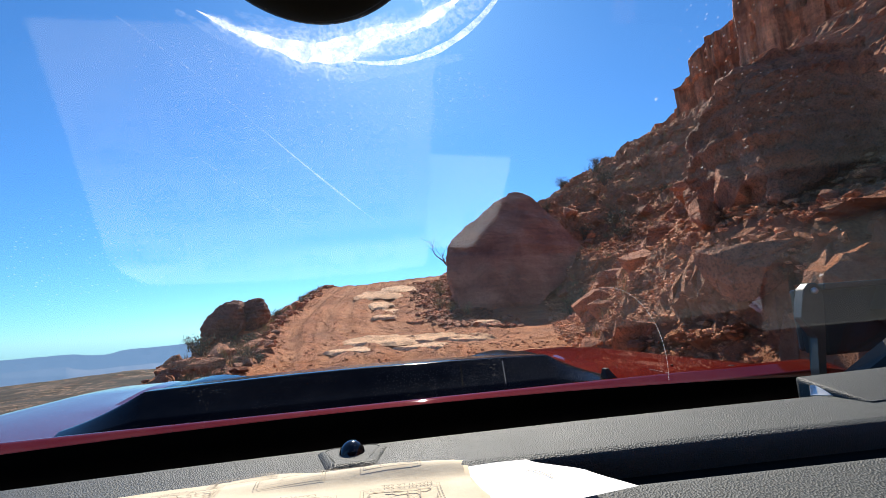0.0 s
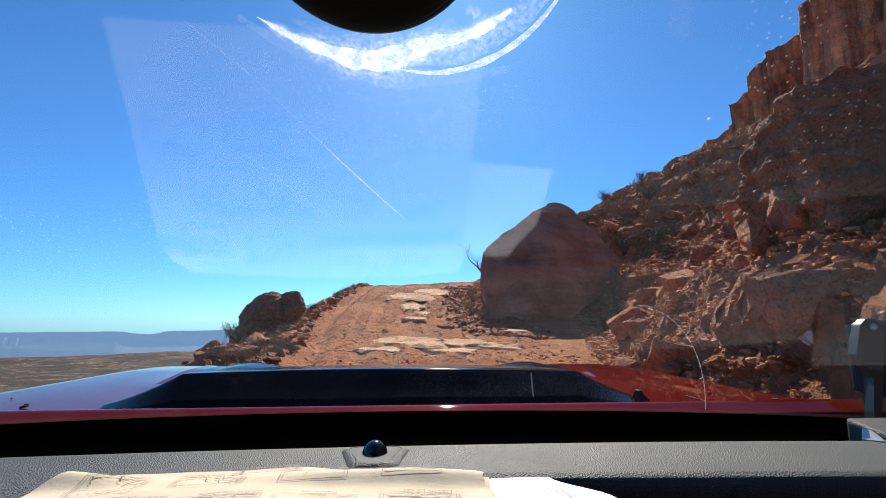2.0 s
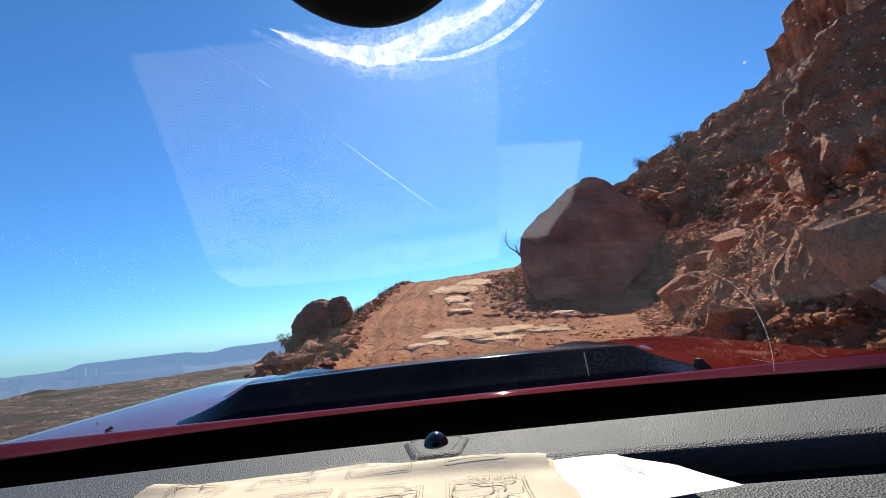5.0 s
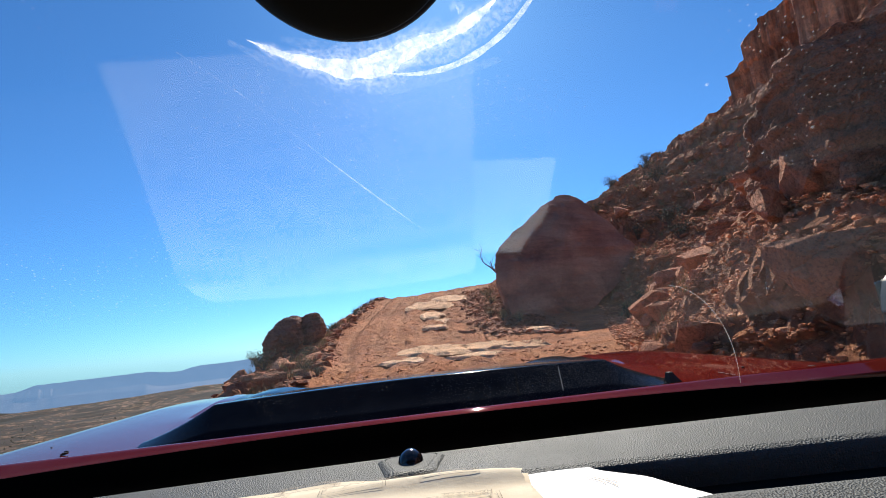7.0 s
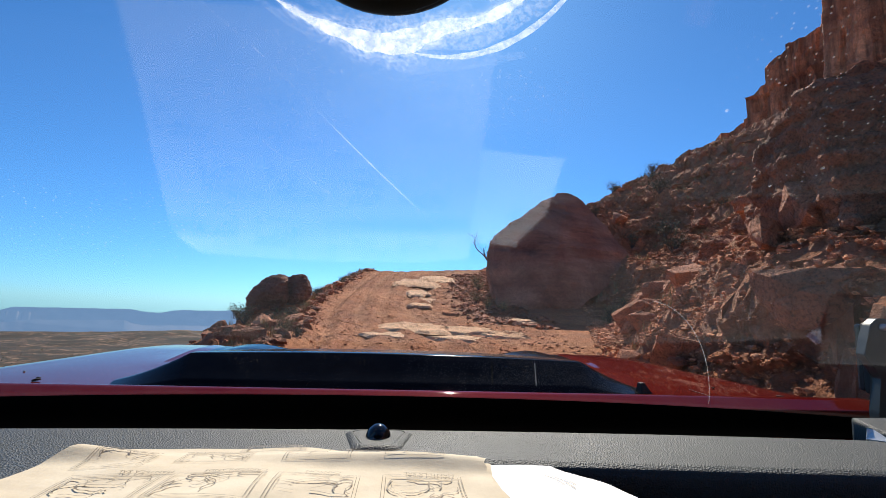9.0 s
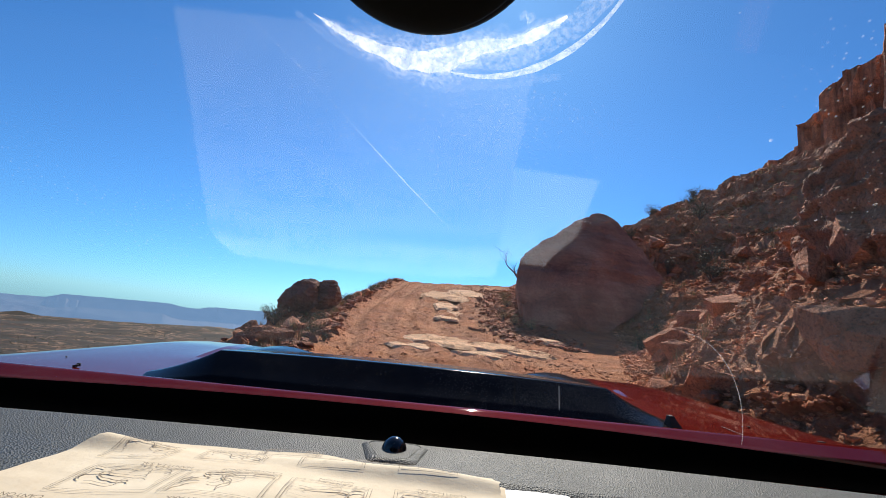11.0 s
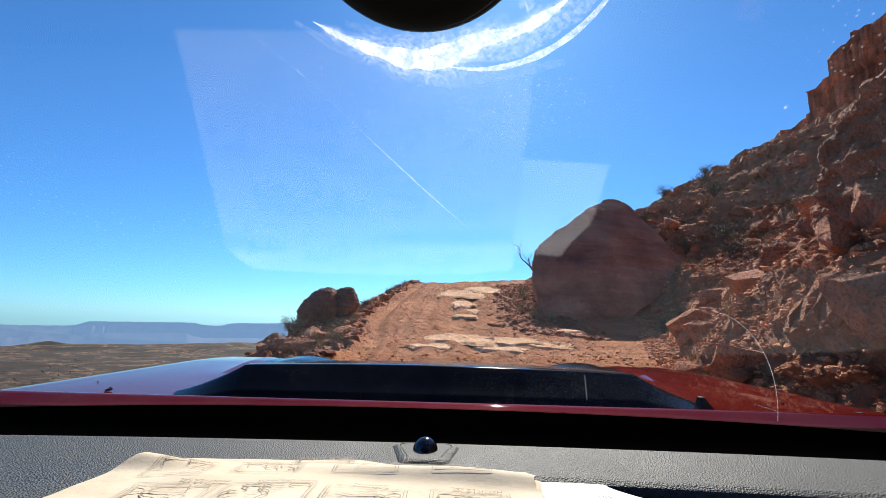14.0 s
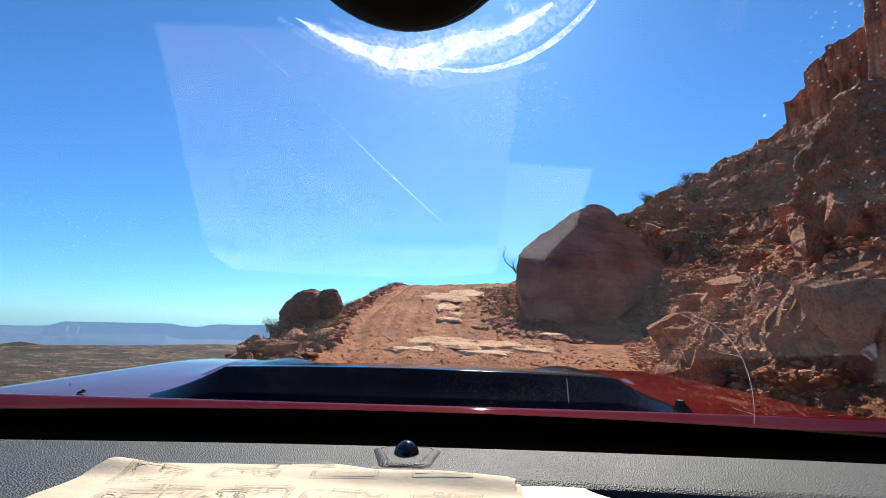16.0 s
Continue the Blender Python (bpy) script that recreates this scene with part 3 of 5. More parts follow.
edge_rock()
boulder(-3.4, 13.3, 1.0, 0.9, 0.6, 76, 0.45, 50, "dark red rock holding up the lump on the edge", pool=ROUNDED)
for k, (x, y, sx, sy, sz) in enumerate(((-4.35, 10.6, 0.75, 0.6, 0.45), (-3.9, 10.1, 0.6, 0.5, 0.4), (-3.5, 10.4, 0.5, 0.5, 0.35), (-4.5, 11.6, 0.8, 0.6, 0.45), (-2.95, 9.6, 0.5, 0.45, 0.35), (-2.6, 10.3, 0.45, 0.4, 0.3),
                                        (-3.0, 16.4, 0.45, 0.4, 0.3), (-2.85, 17.3, 0.4, 0.4, 0.3), (-2.7, 18.4, 0.5, 0.4, 0.28), (-2.5, 20.2, 0.4, 0.4, 0.25), (-2.35, 21.5, 0.45, 0.4, 0.25))):
    boulder(x, y, sx, sy, sz, 180 + k, 0.25, 40 * k, "dark red rock on the track's outer bank")


def outcrop(x, y, sx, sy, sz, seed, turn):
    """Bedrock that stands out of the bank, cracked and layered."""
    rnd = random.Random(seed)
    pts = [(p[0] * sx * 1.5, p[1] * sy * 1.5, p[2] * sz * 1.4) for p in round_points(rnd, 22)]
    ob = part("rock_outcrop", hull_rock(pts, 5, 0.10, seed % 50, 0.05), ROCK)
    ob.location = (x, y, ground_z(x, y) + 0.15 * sz)
    ob.rotation_euler = (0, 0, radians(turn))
    tagged(ob, "massive red sandstone outcrop standing out of the bank", "rock outcrop", "outcrops in the bank")


for k, (x, y, sx, sy, sz) in enumerate(((5.2, 4.2, 1.3, 1.4, 1.9), (6.1, 5.6, 1.2, 1.3, 1.5), (7.4, 6.2, 1.4, 1.3, 1.6), (8.2, 8.2, 1.5, 1.4, 1.4), (9.9, 9.6, 1.5, 1.3, 1.2), (11.6, 12.6, 1.5, 1.4, 1.2), (6.2, 7.9, 0.8, 0.7, 0.7))):
    outcrop(x, y, sx, sy, sz, 900 + k, 37 * k)
rnd = random.Random(4)
for k in range(90):
    y = rnd.uniform(2.6, 27)
    x = float(hill_foot(y)) + abs(rnd.gauss(0, 1)) * 5 + 0.3
    size = rnd.uniform(0.22, 0.85)
    boulder(x, y, size * rnd.uniform(0.8, 1.5), size * rnd.uniform(0.8, 1.4), size * rnd.uniform(0.6, 1.0), 100 + k, 0.3, rnd.uniform(0, 360))
for k in range(90):
    y = rnd.uniform(2.8, 12.5)
    x = float(hill_foot(y)) + rnd.uniform(0.2, 4.0)
    size = 0.10 + 0.30 * rnd.uniform(0, 1) ** 2
    boulder(x, y, size * rnd.uniform(0.8, 1.5), size * rnd.uniform(0.7, 1.2), size * rnd.uniform(0.7, 1.2), 600 + k, 0.4, rnd.uniform(0, 360),
            "broken red sandstone block jutting from the cut bank", name="rock_block")
for k in range(40):
    y = rnd.uniform(7, 22)
    x = float(road_middle(y)) - 2.75 - abs(rnd.gauss(0, 1)) * 1.6
    size = rnd.uniform(0.16, 0.5)
    boulder(x, y, size * rnd.uniform(0.9, 1.6), size, size * rnd.uniform(0.6, 1.0), 200 + k, 0.3, rnd.uniform(0, 360), "dark red rock on the track's outer bank")


def rubble(name, n, area, sizes, material, label, seed):
    """Loose stones too many to count, in one mesh."""
    rnd = random.Random(seed)
    shapes = []
    for k in range(8):
        bm = bmesh.new()
        for p in random_points(rnd, 1, 1, 0.6, 11):
            bm.verts.new(p)
        bmesh.ops.convex_hull(bm, input=bm.verts[:])
        bmesh.ops.delete(bm, geom=[v for v in bm.verts if not v.link_faces], context="VERTS")
        bm.verts.index_update()
        shapes.append((np.array([v.co[:] for v in bm.verts]), [[v.index for v in f.verts] for f in bm.faces]))
        bm.free()
    spots = np.array([area(rnd) for _ in range(n)])
    zs = ground_height(spots[:, 0], spots[:, 1])
    spots = np.stack(broken(spots[:, 0], spots[:, 1], zs), -1)
    verts, faces = [], []
    for (x, y), z in zip(spots, zs):
        v, f = shapes[rnd.randrange(8)]
        s = rnd.uniform(0, 1) ** 3 * (sizes[1] - sizes[0]) + sizes[0]
        a = rnd.uniform(0, 6.28)
        c, d = math.cos(a), math.sin(a)
        base = len(verts)
        verts += [(x + s * (c * p[0] - d * p[1]), y + s * (d * p[0] + c * p[1]), z + s * (p[2] + 0.12)) for p in v]
        faces += [[base + q for q in face] for face in f]
    return tagged(mesh_np(name, verts, faces, material), label, "stones", kind="stuff")


def slope_spot(rnd):
    y = rnd.uniform(2.2, 28)
    return float(hill_foot(y)) - 0.4 + abs(rnd.gauss(0, 1)) * 5.0, y


def wall_spot(rnd):
    y = rnd.uniform(2.4, 14)
    return float(hill_foot(y)) - 0.3 + abs(rnd.gauss(0, 1)) * 2.8, y


def verge_spot(rnd):
    y = rnd.uniform(11.5, 22)
    return float(road_middle(y)) + 2.0 + rnd.uniform(0, 1) * 1.9 + rnd.gauss(0, 0.25), y


def track_spot(rnd):
    y = rnd.uniform(4, 27)
    return float(road_middle(y)) + rnd.uniform(-2.8, 3.2), y


def bank_spot(rnd):
    y = rnd.uniform(4, 26)
    return float(road_middle(y)) - 2.45 - abs(rnd.gauss(0, 1)) * 2.2, y


rubble("slope_rubble", 20000, slope_spot, (0.022, 0.15), LEDGE, "broken red stones and grit covering the hillside", 11)
rubble("wall_rubble", 34000, wall_spot, (0.012, 0.09), LEDGE, "broken red blocks and stones on the cut bank", 14)
rubble("verge_rubble", 3600, verge_spot, (0.03, 0.24), ROCK, "dark brown stones heaped between track and boulder", 15)
rubble("track_stones", 8500, track_spot, (0.010, 0.075), PEBBLE, "loose red stones scattered over the dirt track", 12)
rubble("bank_rubble", 4600, bank_spot, (0.03, 0.30), ROCK, "dark red stones on the track's outer bank", 13)


def slab(x, y, sx, sy, seed):
    """A bare ledge of pale bedrock that shows through the dirt."""
    rings, spokes = 7, 40
    ang = np.linspace(0, 2 * np.pi, spokes, endpoint=False)
    rim = 0.66 + 0.42 * fbm(1.6 * np.cos(ang) + seed, 1.6 * np.sin(ang), 4, seed)
    r = np.linspace(0.02, 1.0, rings + 1)[:, None]
    px, py = x + sx * 0.62 * r * rim * np.cos(ang), y + sy * 0.62 * r * rim * np.sin(ang)
    z = ground_height(np.full_like(px, x), np.full_like(py, y)) - road_height(y) + road_height(py) + 0.06 + 0.04 * fbm(px * 1.5, py * 1.5, 3, seed) + 0.04 * blocks(px * 2.0, py * 2.0, seed, 0.3) - 0.07 * r ** 14
    i = np.arange((rings + 1) * spokes).reshape(rings + 1, spokes)
    faces = np.stack([i[:-1], np.roll(i[:-1], -1, 1), np.roll(i[1:], -1, 1), i[1:]], -1).reshape(-1, 4).tolist() + [i[0][::-1].tolist()]
    ob = mesh_np("rock_slab", np.stack([px, py, z], -1).reshape(-1, 3).tolist(), faces, ROCK_PALE)
    tagged(ob, "pale bare sandstone slab set in the dirt track", "rock slab", "pale slabs in the track")


for k, (x, y, sx, sy) in enumerate(((0.6, 19.2, 2.4, 2.6), (1.6, 20.6, 2.2, 2.4), (0.6, 16.8, 1.1, 1.8), (0.95, 15.9, 0.9, 1.2), (0.55, 14.0, 0.9, 0.9), (0.3, 10.3, 2.0, 1.8), (1.5, 10.6, 2.2, 1.3), (2.3, 10.4, 1.8, 1.0), (-0.2, 9.3, 1.4, 0.9), (3.3, 12.0, 1.1, 0.8), (1.3, 9.3, 1.6, 0.8))):
    slab(x, y, sx, sy, 300 + k)


def cliff():
    """The long sandstone wall above the slope, broken into columns."""
    line = [(104, 146), (104, 141), (106, 132), (107, 120), (109, 105), (112, 70), (114, 30), (116, -40)]
    tops = [58, 64, 70, 78, 84, 88, 90, 90]
    S = np.array([0, 5, 14, 26, 41, 76, 116, 186], float)
    n, rows = 420, 60
    s = np.linspace(0, 186, n)
    lx, ly = np.interp(s, S, [p[0] for p in line]), np.interp(s, S, [p[1] for p in line])
    col = blocks(s / 9, s * 0 + 0.3, 91, 0.4)
    top = np.interp(s, S, tops) + 6 * blocks(s / 8, s * 0 + 4.4, 95, 0.5) + 2 * fbm(s * 0.2, s * 0, 3, 92)
    verts, faces = [], []
    for i in range(rows + 1):
        v = i / rows
        z = 12 + (top - 12) * v
        inset = 5.0 * col + 3.0 * blocks(s / 3.4, z / 26, 97, 0.6) + 1.2 * fbm(s * 0.3, z * 0.08, 4, 98) - 2.0 * v + 1.2 * blocks(s / 20, z / 9, 99, 0.3)
        verts += list(zip((lx - inset).tolist(), ly.tolist(), z.tolist()))
    for k in range(1, 5):
        verts += list(zip((lx + k * 9).tolist(), ly.tolist(), (top - k * k * 0.8).tolist()))
    for i in range(rows + 4):
        for j in range(n - 1):
            a = i * n + j
            faces.append((a, a + n, a + n + 1, a + 1))
    ob = mesh_np("cliff", verts, faces, CLIFF_ROCK)
    tagged(ob, "tall red sandstone cliff wall above the rubble slope", "cliff", kind="structure")


cliff()


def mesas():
    """Flat-topped tablelands along the horizon, and a far range, glowing blue in place of haze."""
    m, nt, b = mat("haze_glow_mesa", 0.95, 0.0, (0.22, 0.17, 0.17))
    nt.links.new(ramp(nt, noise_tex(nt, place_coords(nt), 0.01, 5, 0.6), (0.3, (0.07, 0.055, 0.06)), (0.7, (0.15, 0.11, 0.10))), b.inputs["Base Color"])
    # blue emission imitates the haze of the air before the mesas
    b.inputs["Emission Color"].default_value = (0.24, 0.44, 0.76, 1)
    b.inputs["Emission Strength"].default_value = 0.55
    a = np.linspace(radians(-75), radians(25), 1500)
    for depth, base, height, seed in ((4500, -122, 34, 5), (4250, -150, 30, 8), (3950, -190, 34, 13)):
        prof = np.clip(2.2 * fbm(a * 7, a * 0 + seed, 5, seed) + 0.45, 0, 1)
        top = base + height * np.clip(prof * 1.6, 0, 1) + 3 * fbm(a * 90, a * 0 + seed, 4, seed)
        if seed == 5:                        # the tableland rises towards the track's edge
            top = top + 34 * ease(-27, -24.5, np.degrees(a)) + 22 * ease(-24, -14, np.degrees(a))
        if seed == 8:                        # a knot of buttes
            for turn, half, tall in ((-38.9, 0.45, 9), (-38.2, 0.5, 20), (-37.2, 0.3, 13), (-33.6, 0.9, 5)):
                top = top + tall * np.exp(-((np.degrees(a) - turn) / half) ** 8)
        base = -262
        x, y = depth * np.sin(a), depth * np.cos(a)
        n = len(a)
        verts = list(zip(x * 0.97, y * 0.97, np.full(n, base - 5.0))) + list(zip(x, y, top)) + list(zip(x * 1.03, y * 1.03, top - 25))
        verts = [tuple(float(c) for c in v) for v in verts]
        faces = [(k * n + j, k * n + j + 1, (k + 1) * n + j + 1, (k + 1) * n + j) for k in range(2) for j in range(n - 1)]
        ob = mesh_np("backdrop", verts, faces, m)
        tagged(ob, "line of flat-topped mesas on the horizon, its blue haze a painted glow", "mesas", kind="structure")


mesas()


# ---- plants ----
def tufts(name, n, area, height, material, label, seed, blades=26):
    rnd = random.Random(seed)
    spots = np.array([area(rnd) for _ in range(n)])
    zs = ground_height(spots[:, 0], spots[:, 1])
    spots = np.stack(broken(spots[:, 0], spots[:, 1], zs), -1)
    verts, faces = [], []
    for (x, y), z in zip(spots, zs):
        h0 = rnd.uniform(0.5, 1.0) * height
        for _ in range(blades):
            a, lean, h = rnd.uniform(0, 6.28), rnd.uniform(0.05, 0.55), h0 * rnd.uniform(0.5, 1)
            r, w = rnd.uniform(0, 0.35) * h0, 0.007
            px, py = x + r * math.cos(a), y + r * math.sin(a)
            ca, sa = math.cos(a), math.sin(a)
            base = len(verts)
            verts += [(px - w * sa, py + w * ca, z - 0.03), (px + w * sa, py - w * ca, z - 0.03),
                      (px + lean * h * ca, py + lean * h * sa, z + h)]
            faces.append((base, base + 1, base + 2))
    return tagged(mesh_np(name, verts, faces, material), label, "grass", kind="stuff")


def bush(x, y, size, seed, material, label, name="bush", dense=420):
    rnd = random.Random(seed)
    thing = empty(name, (x, y, ground_z(x, y) - 0.03))
    bm = bmesh.new()
    tips = []
    for _ in range(16):
        a, lean = rnd.uniform(0, 6.28), rnd.uniform(0.1, 1.0)
        p1 = Vector((math.cos(a) * lean * 0.3, math.sin(a) * lean * 0.3, 0.4)) * size
        p2 = Vector((math.cos(a + 0.3) * lean * 0.6, math.sin(a + 0.3) * lean * 0.6, rnd.uniform(0.55, 0.9))) * size
        tube_bm([(0, 0, 0), p1, p2], [0.02 * size, 0.013 * size, 0.005 * size], 4, bm)
        tips += [p1, p2, (p1 + p2) / 2]
    part("stems", bm, BARK, thing)
    verts, faces = [], []
    for _ in range(dense):
        c = rnd.choice(tips) + Vector((rnd.gauss(0, 0.11), rnd.gauss(0, 0.11), rnd.gauss(0, 0.09))) * size
        d = Vector((rnd.gauss(0, 1), rnd.gauss(0, 1), rnd.gauss(0.6, 1))).normalized()
        w = d.cross(Vector((rnd.gauss(0, 1), rnd.gauss(0, 1), rnd.gauss(0, 1)))).normalized() * 0.016 * size
        l = d * 0.09 * size
        base = len(verts)
        verts += [c - w, c + w, c + l + w * 0.4, c + l - w * 0.4]
        faces.append((base, base + 1, base + 2, base + 3))
    mesh_np("leaves", verts, faces, material, thing)
    tagged(thing, label, "bush", "desert bushes")
    return thing


def grow(bm, tips, p, d, length, r, depth, rnd, spread):
    pts, rad = [p], [r]
    for k in range(4):
        d = (d + Vector((rnd.gauss(0, 0.17), rnd.gauss(0, 0.17), rnd.gauss(0.05, 0.12)))).normalized()
        p = p + d * length / 4
        pts.append(p)
        rad.append(r * (1 - 0.13 * (k + 1)))
    tube_bm(pts, rad, 6 if depth > 2 else 4, bm)
    if depth == 0:
        tips.append(p)
        return
    for k in range(rnd.choice((2, 3, 3))):
        nd = (d + Vector((rnd.gauss(0, spread), rnd.gauss(0, spread), rnd.gauss(0.1, spread * 0.7)))).normalized()
        grow(bm, tips, pts[rnd.choice((2, 3, 4, 4))], nd, length * rnd.uniform(0.6, 0.85), rad[-1] * 0.72, depth - 1, rnd, spread)


def tree(x, y, height, seed, leafy, label, name="tree"):
    rnd = random.Random(seed)
    thing = empty(name, (x, y, ground_z(x, y) - 0.1))
    bm, tips = bmesh.new(), []
    grow(bm, tips, Vector((0, 0, 0)), Vector((0.05, 0, 1)), height * 0.42, height * 0.042, 4 if not leafy else 3, rnd, 0.55)
    part("trunk", bm, BARK, thing)
    if leafy:
        verts, faces = [], []
        for tip in tips:
            for _ in range(46):
                c = tip + Vector((rnd.gauss(0, 0.09), rnd.gauss(0, 0.09), rnd.gauss(0, 0.07))) * height
                d = Vector((rnd.gauss(0, 1), rnd.gauss(0, 1), rnd.gauss(0.4, 1))).normalized() * 0.035 * height
                w = d.cross(Vector((rnd.gauss(0, 1), rnd.gauss(0, 1), 1))).normalized() * 0.010 * height
                base = len(verts)
                verts += [c - w, c + w, c + d]
                faces.append((base, base + 1, base + 2))
        mesh_np("crown", verts, faces, JUNIPER, thing)
    tagged(thing, label, "tree")
    return thing


def grass_spot(rnd):
    y = rnd.uniform(6, 27)
    return (float(hill_foot(y)) + rnd.uniform(0, 15), y) if rnd.random() < 0.6 else (float(road_middle(y)) - 2.7 - abs(rnd.gauss(0, 1.3)), y)


def plain_spot(rnd):
    d, a = 650 * math.exp(rnd.uniform(0, 1.5)), rnd.uniform(radians(-66), radians(-8))
    return d * math.sin(a), d * math.cos(a)


def scrub(n, seed):
    """Dark shrubs dotted over the plain far below, in one mesh."""
    rnd = random.Random(seed)
    spots = np.array([plain_spot(rnd) for _ in range(n)])
    zs = ground_height(spots[:, 0], spots[:, 1])
    verts, faces = [], []
    for (x, y), z in zip(spots, zs):
        r = rnd.uniform(1.2, 3.4)
        for _ in range(14):
            c = Vector((x + rnd.gauss(0, 0.45) * r, y + rnd.gauss(0, 0.45) * r, z + rnd.uniform(0.1, 0.9) * r))
            base = len(verts)
            verts += [c + Vector((rnd.gauss(0, 1), rnd.gauss(0, 1), rnd.gauss(0, 1))) * 0.33 * r for _ in range(3)]
            faces.append((base, base + 1, base + 2))
    tagged(mesh_np("scrub", verts, faces, SAGE), "dark desert shrubs dotted over the plain below", "scrub", kind="stuff")


scrub(6500, 77)


def bank_grass(rnd):
    y = rnd.uniform(8, 24)
    return float(road_middle(y)) - 2.75 - abs(rnd.gauss(0, 0.8)), y


tufts("bank_grass", 420, bank_grass, 0.22, STRAW, "straw-coloured dry grass on the track's outer bank", 23)
tufts("dry_grass", 900, grass_spot, 0.3, STRAW, "straw-coloured dry grass tufts among the rocks", 21)
for k, (x, y, s) in enumerate(((-3.9, 11.4, 0.55), (-3.2, 11.0, 0.5), (-4.2, 11.9, 0.5), (-2.2, 8.6, 0.3), (-1.9, 8.2, 0.25), (-2.9, 15.4, 0.4), (-2.6, 19.0, 0.35), (5.9, 12.2, 0.4), (6.6, 12.6, 0.45), (9.6, 15.0, 0.9), (10.4, 16.8, 1.0), (9.3, 17.4, 0.8), (11.8, 19.5, 0.9), (13.0, 22.0, 0.8), (11.0, 22.5, 0.7), (14.6, 25.0, 0.7), (8.8, 19.8, 0.7), (12.4, 16.0, 0.5))):
    bush(x, y, s, 400 + k, SAGE, "low grey-green sagebrush growing among rocks")
for k in range(16):
    y = rnd.uniform(8, 22)
    bush(float(road_middle(y)) - 2.9 - abs(rnd.gauss(0, 0.9)), y, rnd.uniform(0.2, 0.42), 480 + k, rnd.choice((SAGE, STRAW)), "low dry bush on the track's outer bank")
for k, (x, y, s) in enumerate(((3.1, 13.4, 0.4), (2.7, 14.0, 0.45), (2.5, 15.0, 0.5), (6.3, 13.0, 0.45), (9.2, 11.6, 0.55), (10.3, 10.4, 0.5), (11.6, 10.2, 0.5), (12.8, 11.0, 0.5), (2.9, 17.0, 0.5), (3.0, 18.4, 0.5))):
    bush(x, y, s, 450 + k, STRAW, "dry orange-brown bush beside the rocks", "dry_bush")
tree(17.0, 30.0, 2.0, 31, True, "small dark green juniper on the slope's skyline", "juniper_tree")
tree(15.6, 30.5, 0.8, 32, True, "small dark green juniper on the slope's skyline", "juniper_tree")
tree(4.3, 21.0, 2.6, 35, False, "bare grey dead tree with twisted branches on the slope", "dead_tree")


# ---- the car ----
car = empty("off_road_car")
tagged(car, "red off-road car with black hood decal, parked on the dirt track", "car")


def hood_z(x, y):
    a = abs(x)
    z = 1.284 - 0.006 * max(y - 0.5, 0) - 0.05 * max(y - 1.25, 0) ** 1.5
    z += 0.012 * (1 - min(a / 0.9, 1) ** 2) + 0.016 * float(ease(0.40, 0.95, a))
    ridge = math.exp(-((a - 0.50) / 0.12) ** 2) * ease(0.75, 1.15, y) * (1 - ease(1.25, 1.5, y))
    z += 0.032 * float(ridge)
    if y < 0.385:                            # the rear edge rolls over a rim and down to the cowl
        d = 0.385 - y
        z = 1.3225 - (d * d * 12 if d < 0.014 else 0.00235 + 0.336 * (d - 0.014))
    elif y < 0.45:
        z += (1.3225 - z) * (1 - float(ease(0.385, 0.45, y)))
    z -= 0.30 * max(a - 0.94, 0) ** 1.1 + 0.9 * max(a - 1.0, 0)
    return z


bm = bmesh.new()
HOOD_ROWS = [0.33 + 0.008 * k for k in range(4)] + [0.362 + 0.002 * k for k in range(13)] + [0.392 + 0.006 * k for k in range(10)] + [0.455 + 0.0275 * k for k in range(42)]
sheet(bm, len(HOOD_ROWS) - 1, 72, lambda u, v: (-1.05 + 2.10 * u, HOOD_ROWS[round(v * (len(HOOD_ROWS) - 1))], hood_z(-1.05 + 2.10 * u, HOOD_ROWS[round(v * (len(HOOD_ROWS) - 1))])))
hood = part("hood", bm, PAINT, car, "dusty metallic red hood reflecting the sky", smooth=True)
mod = hood.modifiers.new("thickness", "SOLIDIFY")
mod.thickness = 0.012


def scoop_profile(v):
    """Height and depth along the bulge, from its rear foot over the top to the front."""
    pts = ((0.0, 0.470, 1.272), (0.05, 0.488, 1.284), (0.09, 0.503, 1.295), (0.12, 0.512, 1.3020), (0.16, 0.522, 1.3120), (0.42, 0.586, 1.351), (0.46, 0.592, 1.3545), (0.52, 0.62, 1.3545), (0.8, 1.0, 1.326), (0.93, 1.22, 1.306), (1.0, 1.26, 1.27))
    ys = np.interp(v, [p[0] for p in pts], [p[1] for p in pts])
    zs = np.interp(v, [p[0] for p in pts], [p[2] for p in pts])
    return float(ys), float(zs)


def scoop_point(u, v, lift=0.0, width=1.0):
    y, z = scoop_profile(v)
    a = (2 * u - 1)
    top = 0.492 if v > 0.4 else 0.458 + 0.034 * v / 0.4
    base = hood_z(a * 0.5, max(y, 0.475)) - 0.006 - 0.3 * max(0.475 - y, 0)
    flank = min(max((abs(a) - 0.90) / 0.10, 0.0), 1.0)
    x = a * (top + 0.16 * flank) * width
    crown = 0.010 * (1 - a * a)
    zz = z + crown * float(ease(0.2, 0.5, v)) - (z - base) * (1 - (1 - flank) ** 1.6)
    return x, y - lift * 0.6, zz + lift


